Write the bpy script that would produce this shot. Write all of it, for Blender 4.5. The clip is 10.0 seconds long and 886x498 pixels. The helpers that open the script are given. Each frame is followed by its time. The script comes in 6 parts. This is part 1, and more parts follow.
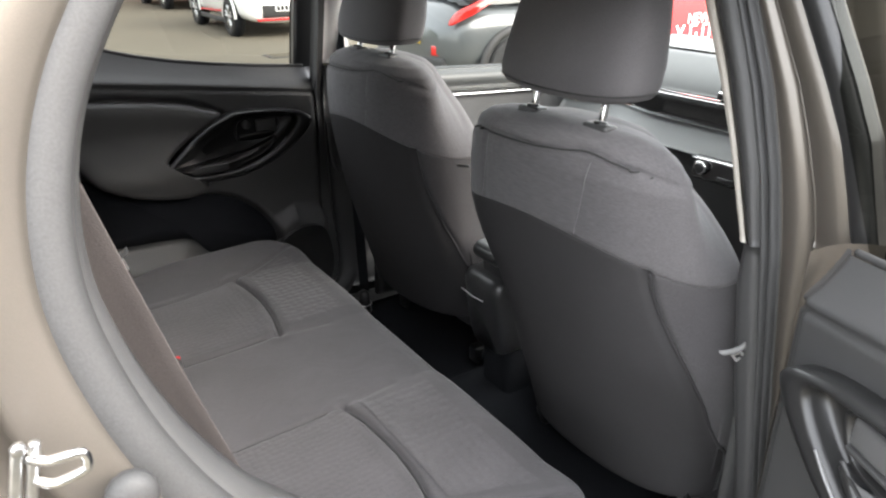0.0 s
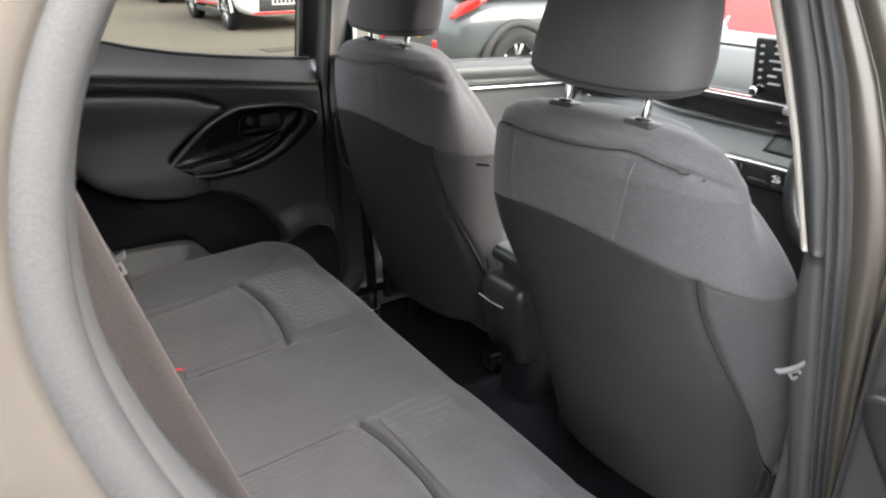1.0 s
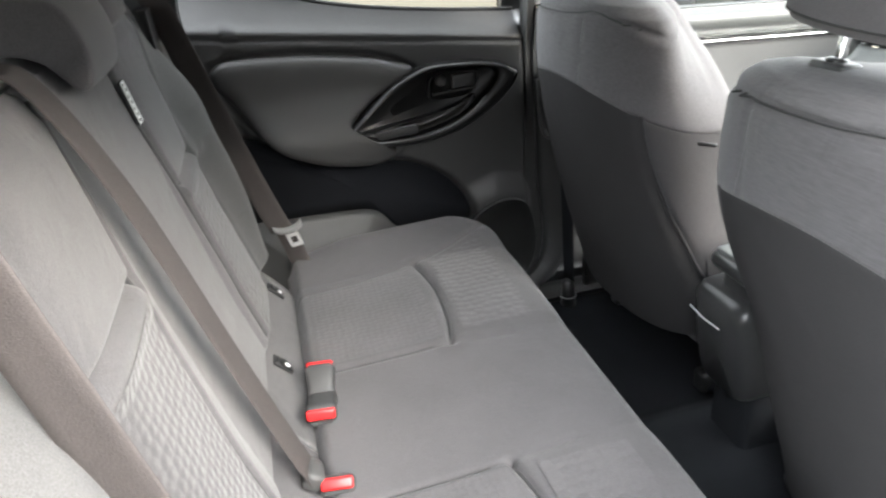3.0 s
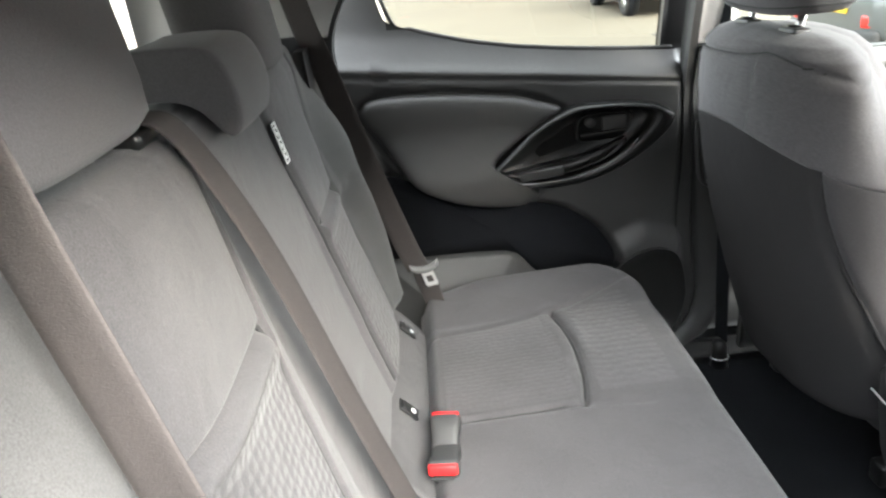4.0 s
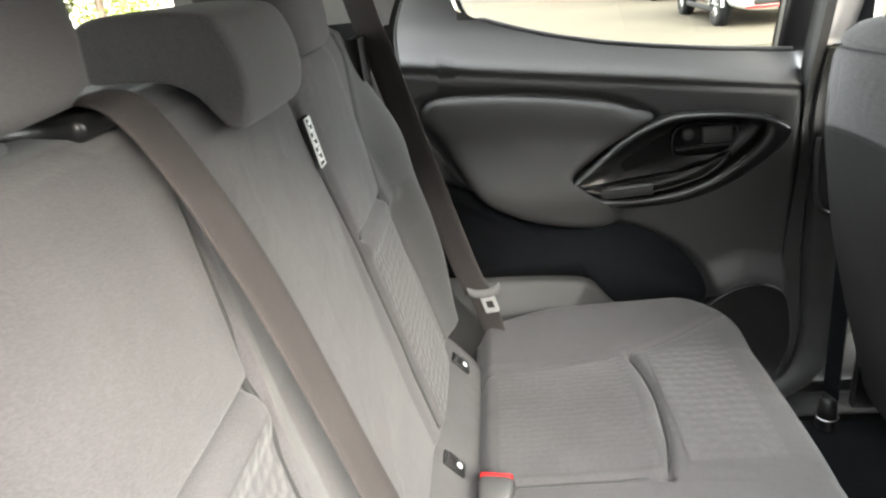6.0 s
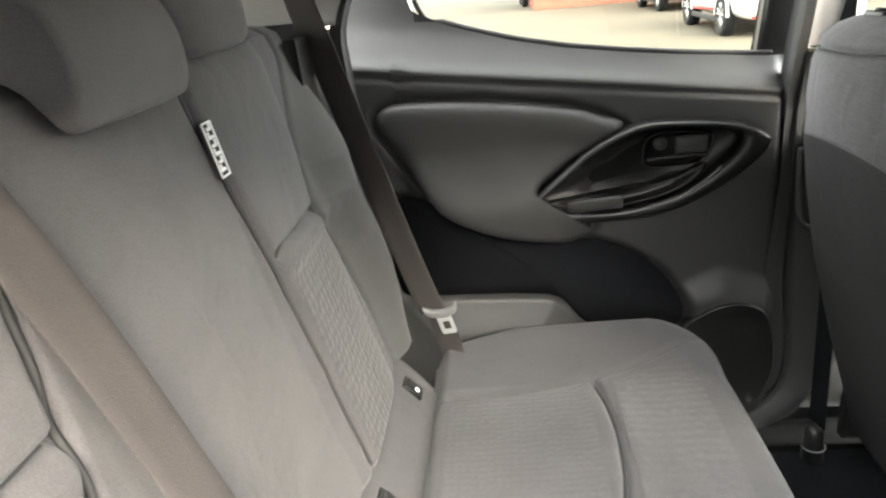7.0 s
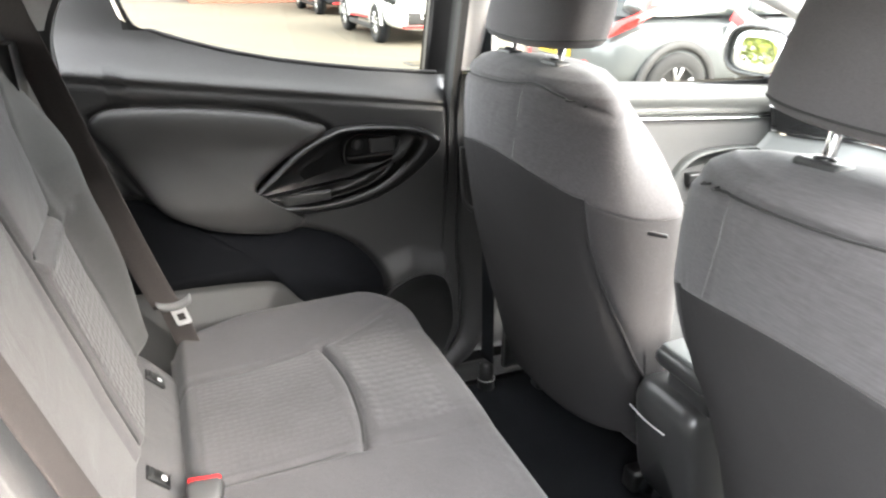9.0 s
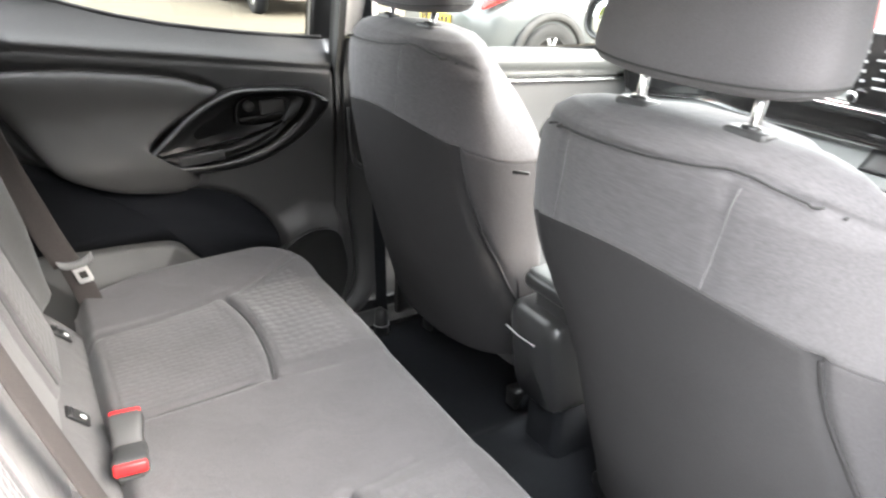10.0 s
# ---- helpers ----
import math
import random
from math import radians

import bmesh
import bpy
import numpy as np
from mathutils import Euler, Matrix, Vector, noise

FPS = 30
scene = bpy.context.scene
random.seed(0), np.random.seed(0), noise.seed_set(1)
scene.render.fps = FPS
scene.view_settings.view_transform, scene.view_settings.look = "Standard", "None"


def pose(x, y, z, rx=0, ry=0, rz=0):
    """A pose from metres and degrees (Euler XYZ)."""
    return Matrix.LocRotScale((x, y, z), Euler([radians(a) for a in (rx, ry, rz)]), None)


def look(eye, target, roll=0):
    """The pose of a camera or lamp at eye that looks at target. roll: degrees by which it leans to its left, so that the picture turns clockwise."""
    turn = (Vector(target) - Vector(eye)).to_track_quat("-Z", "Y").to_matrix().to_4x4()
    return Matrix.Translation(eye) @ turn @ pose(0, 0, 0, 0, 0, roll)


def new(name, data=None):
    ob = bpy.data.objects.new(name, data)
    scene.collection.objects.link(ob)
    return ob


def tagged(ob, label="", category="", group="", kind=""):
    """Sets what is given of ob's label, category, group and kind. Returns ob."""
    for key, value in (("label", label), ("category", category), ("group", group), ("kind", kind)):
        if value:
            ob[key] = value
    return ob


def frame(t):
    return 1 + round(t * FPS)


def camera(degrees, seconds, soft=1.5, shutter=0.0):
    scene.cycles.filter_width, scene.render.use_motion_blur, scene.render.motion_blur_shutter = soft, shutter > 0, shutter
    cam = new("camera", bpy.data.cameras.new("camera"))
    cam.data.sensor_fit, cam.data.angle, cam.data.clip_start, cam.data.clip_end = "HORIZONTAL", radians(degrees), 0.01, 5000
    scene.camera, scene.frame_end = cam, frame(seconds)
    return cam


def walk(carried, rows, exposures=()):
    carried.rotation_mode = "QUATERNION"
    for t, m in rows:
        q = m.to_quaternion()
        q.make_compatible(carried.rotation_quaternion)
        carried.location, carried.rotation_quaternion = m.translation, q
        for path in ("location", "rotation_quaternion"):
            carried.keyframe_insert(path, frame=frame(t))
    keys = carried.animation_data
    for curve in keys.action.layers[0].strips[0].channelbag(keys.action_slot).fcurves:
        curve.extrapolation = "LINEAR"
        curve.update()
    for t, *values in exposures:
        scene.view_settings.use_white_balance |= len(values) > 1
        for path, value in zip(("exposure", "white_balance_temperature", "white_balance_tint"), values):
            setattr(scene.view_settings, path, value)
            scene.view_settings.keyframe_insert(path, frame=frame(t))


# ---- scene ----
cam = camera(65.2, 10.0, soft=2.2, shutter=0.4)
PATH = [
    (0, (-0.44, -1.188, 1.388), (0.564, 0.344, 0.587), -0.4),
    (0.5, (-0.465, -1.128, 1.386), (0.573, 0.387, 0.593), -0.3),
    (1, (-0.431, -1.086, 1.369), (0.581, 0.435, 0.555), -0.2),
    (1.5, (-0.346, -1.021, 1.351), (0.553, 0.551, 0.502), -0.9),
    (2, (-0.298, -0.976, 1.34), (0.452, 0.664, 0.474), -2.2),
    (3.3, (-0.234, -0.869, 1.322), (0.045, 0.893, 0.42), -5.5),
    (3.5, (-0.235, -0.856, 1.323), (-0.031, 0.932, 0.451), -5.7),
    (4, (-0.227, -0.828, 1.329), (-0.211, 1.009, 0.539), -6.7),
    (4.5, (-0.229, -0.78, 1.308), (-0.274, 1.067, 0.544), -6.0),
    (5, (-0.228, -0.739, 1.292), (-0.308, 1.101, 0.513), -5.2),
    (5.5, (-0.231, -0.706, 1.304), (-0.357, 1.136, 0.534), -5.1),
    (5.7, (-0.229, -0.682, 1.296), (-0.383, 1.16, 0.531), -5.5),
    (7, (-0.125, -0.548, 1.248), (-0.323, 1.305, 0.521), -5.6),
    (7.5, (-0.091, -0.549, 1.245), (-0.062, 1.31, 0.508), -4.2),
    (8, (-0.122, -0.597, 1.262), (0.18, 1.238, 0.51), -2.2),
    (8.5, (-0.183, -0.658, 1.297), (0.371, 1.101, 0.522), -0.2),
    (9, (-0.232, -0.725, 1.306), (0.466, 0.984, 0.536), 0.6),
    (9.5, (-0.28, -0.793, 1.307), (0.575, 0.837, 0.526), 1.5),
    (10, (-0.295, -0.862, 1.308), (0.669, 0.681, 0.478), 1.9),
]
walk(cam, [(t, look(eye, target, roll)) for t, eye, target, roll in PATH],
     [(0, 4.9, 6400, 10), (1.0, 5.0, 6400, 10), (2.0, 5.5, 6350, 10), (3.5, 5.9, 6300, 6), (5.5, 6.15, 6400, 5), (7.0, 6.2, 6750, 5), (8.0, 6.25, 6700, 7), (9.5, 6.38, 6450, 9), (10, 6.32, 6450, 9)])

# ---- world, sun, exposure ----
world = bpy.data.worlds.new("sky")
scene.world = world
world.use_nodes = True
wn = world.node_tree.nodes
sky = wn.new("ShaderNodeTexSky")
sky.sky_type = "NISHITA"
sky.sun_disc = False
sky.sun_elevation = radians(32)
sky.sun_rotation = radians(152)
sky.air_density, sky.dust_density, sky.ozone_density = 1.0, 4.0, 0.6
wn["Background"].inputs["Strength"].default_value = 0.15
# thin cloud: the blue and the glow are mixed down towards an even pale grey
veil = wn.new("ShaderNodeMix")
veil.data_type = "RGBA"
veil.inputs["Factor"].default_value = 0.88
veil.inputs["B"].default_value = (1.79, 1.77, 1.74, 1)
world.node_tree.links.new(sky.outputs[0], veil.inputs["A"])
world.node_tree.links.new(veil.outputs["Result"], wn["Background"].inputs["Color"])
sun = new("sun", bpy.data.lights.new("sun", "SUN"))
sun.data.energy, sun.data.angle, sun.data.color = 0.41, radians(50), (1.0, 0.985, 0.97)
sun.matrix_world = look((7.0, -13.2, 9.2), (0, 0, 0))


# ---- materials ----
def material(name, dark, light, rough=0.6, metal=0.0, fine=400.0, coarse=12.0, bump=0.15, spec=0.5, coat=0.0, stretch=(1, 1, 1), blotch=0.35, sheen=0.0, crease=0.0):
    """A surface whose colour runs between two tones, in a fine grain over broad blotches, with a fine relief."""
    m = bpy.data.materials.new(name)
    m.use_nodes = True
    nt = m.node_tree
    n, lk = nt.nodes, nt.links
    b = n["Principled BSDF"]
    tc = n.new("ShaderNodeTexCoord")
    mp = n.new("ShaderNodeMapping")
    mp.inputs["Scale"].default_value = stretch
    lk.new(tc.outputs["Object"], mp.inputs["Vector"])
    f = n.new("ShaderNodeTexNoise")
    f.inputs["Scale"].default_value, f.inputs["Detail"].default_value = fine, 3
    c = n.new("ShaderNodeTexNoise")
    c.inputs["Scale"].default_value, c.inputs["Detail"].default_value = coarse, 4
    lk.new(mp.outputs[0], f.inputs["Vector"])
    lk.new(tc.outputs["Object"], c.inputs["Vector"])
    mx = n.new("ShaderNodeMix")
    mx.inputs["Factor"].default_value = blotch
    lk.new(f.outputs["Fac"], mx.inputs["A"])
    lk.new(c.outputs["Fac"], mx.inputs["B"])
    r = n.new("ShaderNodeValToRGB")
    r.color_ramp.elements[0].position, r.color_ramp.elements[1].position = 0.3, 0.7
    r.color_ramp.elements[0].color, r.color_ramp.elements[1].color = (*dark, 1), (*light, 1)
    lk.new(mx.outputs["Result"], r.inputs[0])
    lk.new(r.outputs[0], b.inputs["Base Color"])
    rr = n.new("ShaderNodeMapRange")
    rr.inputs["To Min"].default_value, rr.inputs["To Max"].default_value = rough - 0.06, min(1.0, rough + 0.06)
    lk.new(c.outputs["Fac"], rr.inputs["Value"])
    lk.new(rr.outputs[0], b.inputs["Roughness"])
    b.inputs["Metallic"].default_value = metal
    b.inputs["Specular IOR Level"].default_value = spec
    b.inputs["Coat Weight"].default_value = coat
    b.inputs["Coat Roughness"].default_value = 0.05
    b.inputs["Sheen Weight"].default_value = sheen
    if bump:
        bp = n.new("ShaderNodeBump")
        bp.inputs["Strength"].default_value, bp.inputs["Distance"].default_value = bump, 0.002
        lk.new(f.outputs["Fac"], bp.inputs["Height"])
        lk.new(bp.outputs[0], b.inputs["Normal"])
        if crease:
            # slack folds and rubbed patches in stretched cloth
            w = n.new("ShaderNodeTexNoise")
            w.inputs["Scale"].default_value, w.inputs["Detail"].default_value, w.inputs["Distortion"].default_value = 11.0, 4.0, 1.4
            lk.new(tc.outputs["Object"], w.inputs["Vector"])
            bw = n.new("ShaderNodeBump")
            bw.inputs["Strength"].default_value, bw.inputs["Distance"].default_value = crease, 0.012
            lk.new(w.outputs["Fac"], bw.inputs["Height"])
            lk.new(bw.outputs[0], bp.inputs["Normal"])
    return m


def honeycomb(m, scale, strength, upright=False):
    """Adds a quilted cell relief to a cloth, flat or upright."""
    nt = m.node_tree
    n, lk = nt.nodes, nt.links
    tc = n.new("ShaderNodeTexCoord")
    mp = n.new("ShaderNodeMapping")
    if upright:
        mp.inputs["Rotation"].default_value = (0, radians(90), 0)
    lk.new(tc.outputs["Object"], mp.inputs["Vector"])
    v = n.new("ShaderNodeTexVoronoi")
    v.voronoi_dimensions = "2D"
    v.feature = "SMOOTH_F1"
    v.inputs["Scale"].default_value, v.inputs["Randomness"].default_value = scale, 0.45
    v.inputs["Smoothness"].default_value = 0.25
    lk.new(mp.outputs[0], v.inputs["Vector"])
    old = n["Bump"]
    bp = n.new("ShaderNodeBump")
    bp.invert = True
    bp.inputs["Strength"].default_value, bp.inputs["Distance"].default_value = strength, 0.006
    lk.new(v.outputs["Distance"], bp.inputs["Height"])
    lk.new(old.outputs[0], bp.inputs["Normal"])
    lk.new(bp.outputs[0], n["Principled BSDF"].inputs["Normal"])
    return m


def glass(name, tint, gloss):
    m = bpy.data.materials.new(name)
    m.use_nodes = True
    n, lk = m.node_tree.nodes, m.node_tree.links
    n.remove(n["Principled BSDF"])
    a, b, x = n.new("ShaderNodeBsdfTransparent"), n.new("ShaderNodeBsdfGlossy"), n.new("ShaderNodeMixShader")
    a.inputs["Color"].default_value = (*tint, 1)
    b.inputs["Roughness"].default_value = 0.02
    x.inputs[0].default_value = gloss
    lk.new(a.outputs[0], x.inputs[1])
    lk.new(b.outputs[0], x.inputs[2])
    lk.new(x.outputs[0], n["Material Output"].inputs["Surface"])
    return m


def grey(v, warm=0.0):
    return (v * (1 + warm), v, v * (1 - warm))


def plum(v, k=1.0):
    """The faintly violet grey of the seat cloths."""
    return (v * (1 + 0.045 * k), v, v * (1 + 0.035 * k))


CLOTH = material("grey_melange_cloth", plum(0.068), plum(0.100), 0.95, 0, 420, 9, 0.12, 0.15, stretch=(1, 0.10, 1), sheen=0.15, crease=0.18)
CLOTH_BENCH = material("grey_woven_cloth", plum(0.048), plum(0.086), 0.95, 0, 650, 7, 0.35, 0.15, sheen=0.15, crease=0.22)
CLOTH_QUILT = honeycomb(material("quilted_grey_cloth", plum(0.052), plum(0.094), 0.93, 0, 650, 8, 0.3, 0.2, sheen=0.15), 54, 0.5)
CLOTH_RIB = honeycomb(material("fine_quilted_grey_cloth", plum(0.051), plum(0.090), 0.93, 0, 650, 8, 0.3, 0.2, sheen=0.15), 80, 0.25)
CLOTH_BACK = honeycomb(material("quilted_grey_back_cloth", plum(0.044), plum(0.076), 0.93, 0, 650, 8, 0.3, 0.2, sheen=0.15), 70, 0.45, True)
CLOTH_DARK = material("black_backing_cloth", plum(0.028, 0.7), plum(0.042, 0.7), 0.92, 0, 800, 6, 0.3, 0.12, crease=0.2)
CLOTH_SIDE = material("dark_grey_bolster_cloth", grey(0.05, 0.01), grey(0.085, 0.01), 0.93, 0, 700, 7, 0.3, 0.15, sheen=0.1)
CLOTH_WING = material("grey_seat_bolster_cloth", plum(0.044), plum(0.066), 0.93, 0, 500, 7, 0.15, 0.15, stretch=(1, 0.2, 1), sheen=0.1, crease=0.15)
THREAD = material("dark_seam_thread", grey(0.016), grey(0.034), 0.8, 0, 1500, 30, 0.2)
SEAM_GREY = material("grey_seam_thread", grey(0.13), grey(0.2), 0.9, 0, 1500, 30, 0.2)
# bolster cloth made lighter: door light on the headrests put into the colour
CLOTH_HEAD_LIT = material("lit_headrest_cloth", plum(0.066), plum(0.100), 0.93, 0, 700, 7, 0.2, 0.15, sheen=0.1)
STITCH = material("pale_stitching", grey(0.5), grey(0.65), 0.8, 0, 1500, 30, 0.2)
TRIM = material("charcoal_grained_plastic", grey(0.035), grey(0.051), 0.46, 0, 900, 5, 0.25, 0.5)
TRIM_SOFT = material("charcoal_padded_vinyl", grey(0.037, 0.01), grey(0.052, 0.01), 0.48, 0, 1100, 6, 0.25, 0.4)
BLACK = material("satin_black_plastic", grey(0.012), grey(0.02), 0.32, 0, 700, 6, 0.06, 0.5)
GLOSS = material("gloss_black_plastic", grey(0.008), grey(0.012), 0.12, 0, 300, 6, 0.0, 0.5, coat=0.4)
# darker copy of the charcoal trim, with the low cabin's shade in its colour
TRIM_SHADED = material("shaded_charcoal_plastic", grey(0.012), grey(0.020), 0.55, 0, 800, 6, 0.2, 0.4)
CONSOLE = material("satin_console_plastic", grey(0.030), grey(0.040), 0.32, 0, 800, 6, 0.06, 0.6)
DASH_GREY = material("light_grey_dash_vinyl", (0.036, 0.038, 0.037), (0.046, 0.048, 0.047), 0.5, 0, 900, 5, 0.15, 0.4)
# lit copy of the dash vinyl: windscreen light is put into the paler grey
DASH_LIT = material("lit_grey_dash_vinyl", (0.115, 0.120, 0.118), (0.14, 0.145, 0.142), 0.5, 0, 900, 5, 0.15, 0.4)
DASH_MID = material("mid_grey_dash_plastic", grey(0.048), grey(0.068), 0.45, 0, 900, 5, 0.15, 0.4)
CARPET = material("black_carpet", (0.008, 0.0087, 0.010), (0.018, 0.0195, 0.022), 1.0, 0, 900, 10, 0.8, 0.1)
HOLLOW_DARK = material("hollow_shade_dark", (0.009, 0.0097, 0.012), (0.014, 0.0153, 0.018), 0.98, 0, 800, 9, 0.3, 0.1)
RUBBER = material("grey_black_rubber_seal", grey(0.03), grey(0.05), 0.6, 0, 500, 9, 0.1, 0.4)
WEBBING = material("brown_black_belt_webbing", (0.040, 0.0355, 0.0345), (0.062, 0.055, 0.053), 0.85, 0, 900, 12, 0.4, 0.15, stretch=(0.3, 1, 1))
HANDLE = material("grey_handle_plastic", grey(0.075), grey(0.095), 0.4, 0, 700, 6, 0.08, 0.5)
CHROME = material("bright_chrome", grey(0.75), grey(0.85), 0.16, 1.0, 90, 10, 0.0)
PLATE_STEEL = material("brushed_bright_steel", grey(0.8), grey(0.9), 0.42, 0.75, 90, 30, 0.05)
STEEL = material("zinc_plated_steel", grey(0.5), grey(0.7), 0.3, 1.0, 90, 30, 0.05)
RED = material("red_release_button", (0.55, 0.012, 0.015), (0.7, 0.02, 0.02), 0.4, 0, 300, 30, 0.02)
PAINT = material("champagne_bronze_paint", (0.092, 0.082, 0.070), (0.118, 0.105, 0.090), 0.36, 0.55, 1500, 2, 0.0, 0.5, coat=0.35)
LINING = material("pale_grey_headlining", grey(0.45, 0.02), grey(0.52, 0.02), 0.95, 0, 700, 6, 0.3, 0.1)
BEIGE = material("beige_pillar_plastic", (0.27, 0.25, 0.22), (0.33, 0.305, 0.27), 0.6, 0, 500, 8, 0.05)
PALE = material("pale_grey_plastic", grey(0.42), grey(0.5), 0.45, 0, 500, 8, 0.05)
GREYP = material("mid_grey_plastic", grey(0.14), grey(0.18), 0.5, 0, 500, 8, 0.05)
BUCKLE = material("charcoal_buckle_plastic", grey(0.034), grey(0.048), 0.45, 0, 700, 6, 0.06)
LABEL_WHITE = material("white_label_print", grey(0.7), grey(0.8), 0.6, 0, 500, 8, 0.0)
SCREEN_GLASS = glass("clear_windscreen_glass", (0.86, 0.88, 0.85), 0.05)
# side and rear panes are darkened to dim the yard's light, beyond their own tint
FRONT_PANE = glass("front_window_glass", (0.42, 0.43, 0.415), 0.05)
PANE = glass("dimming_window_glass", (0.31, 0.315, 0.297), 0.05)


# ---- mesh helpers ----
def part(name, verts, faces, mat, parent=None, label="", smooth=True):
    """One mesh object, under its thing or on its own."""
    me = bpy.data.meshes.new(name)
    me.from_pydata([tuple(float(c) for c in v) for v in verts], [], [tuple(int(i) for i in f) for f in faces])
    me.validate()
    me.materials.append(mat)
    if smooth:
        me.polygons.foreach_set("use_smooth", [True] * len(me.polygons))
    me.update()
    ob = new(name, me)
    ob.parent = parent
    return tagged(ob, label)


def bm_part(name, bm, mat, parent=None, label="", smooth=True):
    me = bpy.data.meshes.new(name)
    bmesh.ops.recalc_face_normals(bm, faces=bm.faces)
    bm.to_mesh(me)
    bm.free()
    me.materials.append(mat)
    if smooth:
        me.polygons.foreach_set("use_smooth", [True] * len(me.polygons))
    ob = new(name, me)
    ob.parent = parent
    return tagged(ob, label)


def thing(name, label, category, group="", kind="", at=(0, 0, 0)):
    ob = new(name)
    ob.location = at
    ob.empty_display_size = 0.05
    return tagged(ob, label, category, group, kind)


def grid_faces(nu, nv, wrap=False, base=0, flip=False):
    out = []
    for i in range(nu - (0 if wrap else 1)):
        for j in range(nv - 1):
            a, b = i * nv + j, ((i + 1) % nu) * nv + j
            q = (base + a, base + b, base + b + 1, base + a + 1)
            out.append(q[::-1] if flip else q)
    return out


def sheet(name, f, u, v, mat, parent=None, label="", thick=None, flip=False):
    """A surface f(u, v) over two number rows; thick gives it a back and closed edges by the vector (dx, dy, dz)."""
    uu, vv = np.meshgrid(np.asarray(u, float), np.asarray(v, float), indexing="ij")
    p = np.stack(f(uu, vv), -1)
    nu, nv = uu.shape
    verts = p.reshape(-1, 3)
    faces = grid_faces(nu, nv, flip=flip)
    if thick is not None:
        n = len(verts)
        verts = np.vstack([verts, verts + np.asarray(thick, float)])
        faces += grid_faces(nu, nv, base=n, flip=not flip)
        rim = [(i * nv, (i + 1) * nv) for i in range(nu - 1)] + [((nu - 1) * nv + j, (nu - 1) * nv + j + 1) for j in range(nv - 1)]
        rim += [((i + 1) * nv + nv - 1, i * nv + nv - 1) for i in range(nu - 1)] + [(j + 1, j) for j in range(nv - 1)]
        faces += [(a, a + n, b + n, b) if flip else (b, b + n, a + n, a) for a, b in rim]
    return part(name, verts, faces, mat, parent, label)


def loft(name, rings, mat, parent=None, label="", caps=True, closed=True, smooth=True):
    """Skins a row of rings with equal numbers of points."""
    r = np.asarray(rings, float)
    nu, nv = r.shape[:2]
    verts = list(r.reshape(-1, 3))
    faces = []
    for i in range(nu - 1):
        for j in range(nv if closed else nv - 1):
            k = (j + 1) % nv
            faces.append((i * nv + j, i * nv + k, (i + 1) * nv + k, (i + 1) * nv + j))
    if caps and closed:
        for row, rev in ((0, True), (nu - 1, False)):
            c = len(verts)
            verts.append(r[row].mean(0))
            for j in range(nv):
                t = (row * nv + j, row * nv + (j + 1) % nv, c)
                faces.append(t[::-1] if rev else t)
    bm = bmesh.new()
    vs = [bm.verts.new(tuple(v)) for v in verts]
    for f in faces:
        if len({tuple(round(float(c), 6) for c in verts[i]) for i in f}) > 2:
            bm.faces.new([vs[i] for i in f])
    bmesh.ops.remove_doubles(bm, verts=bm.verts, dist=1e-6)
    return bm_part(name, bm, mat, parent, label, smooth)


def spline(pts, n):
    """A smooth line through points (rows of any width), n points long."""
    p = np.asarray(pts, float)
    q = np.vstack([2 * p[0] - p[1], p, 2 * p[-1] - p[-2]])
    out = []
    for t in np.linspace(0, len(p) - 1 - 1e-9, n):
        i, f = int(t), t - int(t)
        a, b, c, d = q[i], q[i + 1], q[i + 2], q[i + 3]
        out.append(0.5 * (2 * b + (c - a) * f + (2 * a - 5 * b + 4 * c - d) * f * f + (3 * b - a - 3 * c + d) * f ** 3))
    return np.array(out)


def ring_spline(pts, n):
    """A smooth closed line through points."""
    p = np.asarray(pts, float)
    m = len(p)
    out = []
    for t in np.linspace(0, m, n, endpoint=False):
        i, f = int(t), t - int(t)
        a, b, c, d = (p[(i + k) % m] for k in (-1, 0, 1, 2))
        out.append(0.5 * (2 * b + (c - a) * f + (2 * a - 5 * b + 4 * c - d) * f * f + (3 * b - a - 3 * c + d) * f ** 3))
    return np.array(out)


def tube(name, pts, radius, mat, parent=None, label="", segs=8, n=None):
    """A round bar along a smooth line."""
    p = spline(pts, n or max(2, len(pts) * 6)) if len(pts) > 2 else np.asarray(pts, float)
    rings = []
    up = Vector((0.13, 0.27, 1)).normalized()
    for i in range(len(p)):
        d = Vector(p[min(i + 1, len(p) - 1)] - p[max(i - 1, 0)]).normalized()
        a = d.cross(up).normalized()
        b = a.cross(d)
        rings.append([Vector(p[i]) + radius * (math.cos(t) * a + math.sin(t) * b) for t in np.linspace(0, 2 * math.pi, segs, endpoint=False)])
    return loft(name, rings, mat, parent, label)


def ribbon(name, pts, widths, width, mat, parent=None, label="", thick=0.0014, n=40):
    """A flat strap along a smooth line; widths gives the direction of its breadth at each point."""
    p, w = spline(pts, n), spline(widths, n)
    rings = []
    for i in range(n):
        d = Vector(p[min(i + 1, n - 1)] - p[max(i - 1, 0)]).normalized()
        a = Vector(w[i])
        a = (a - d * a.dot(d)).normalized()
        b = d.cross(a)
        c = Vector(p[i])
        rings.append([c + a * (width / 2 * s) + b * (thick * q) for s, q in ((-1, -0.4), (-0.94, -1), (-0.5, -0.8), (0.5, -0.8), (0.94, -1), (1, -0.4), (1, 0.4), (0.94, 1), (0.5, 0.8), (-0.5, 0.8), (-0.94, 1), (-1, 0.4))])
    return loft(name, rings, mat, parent, label)


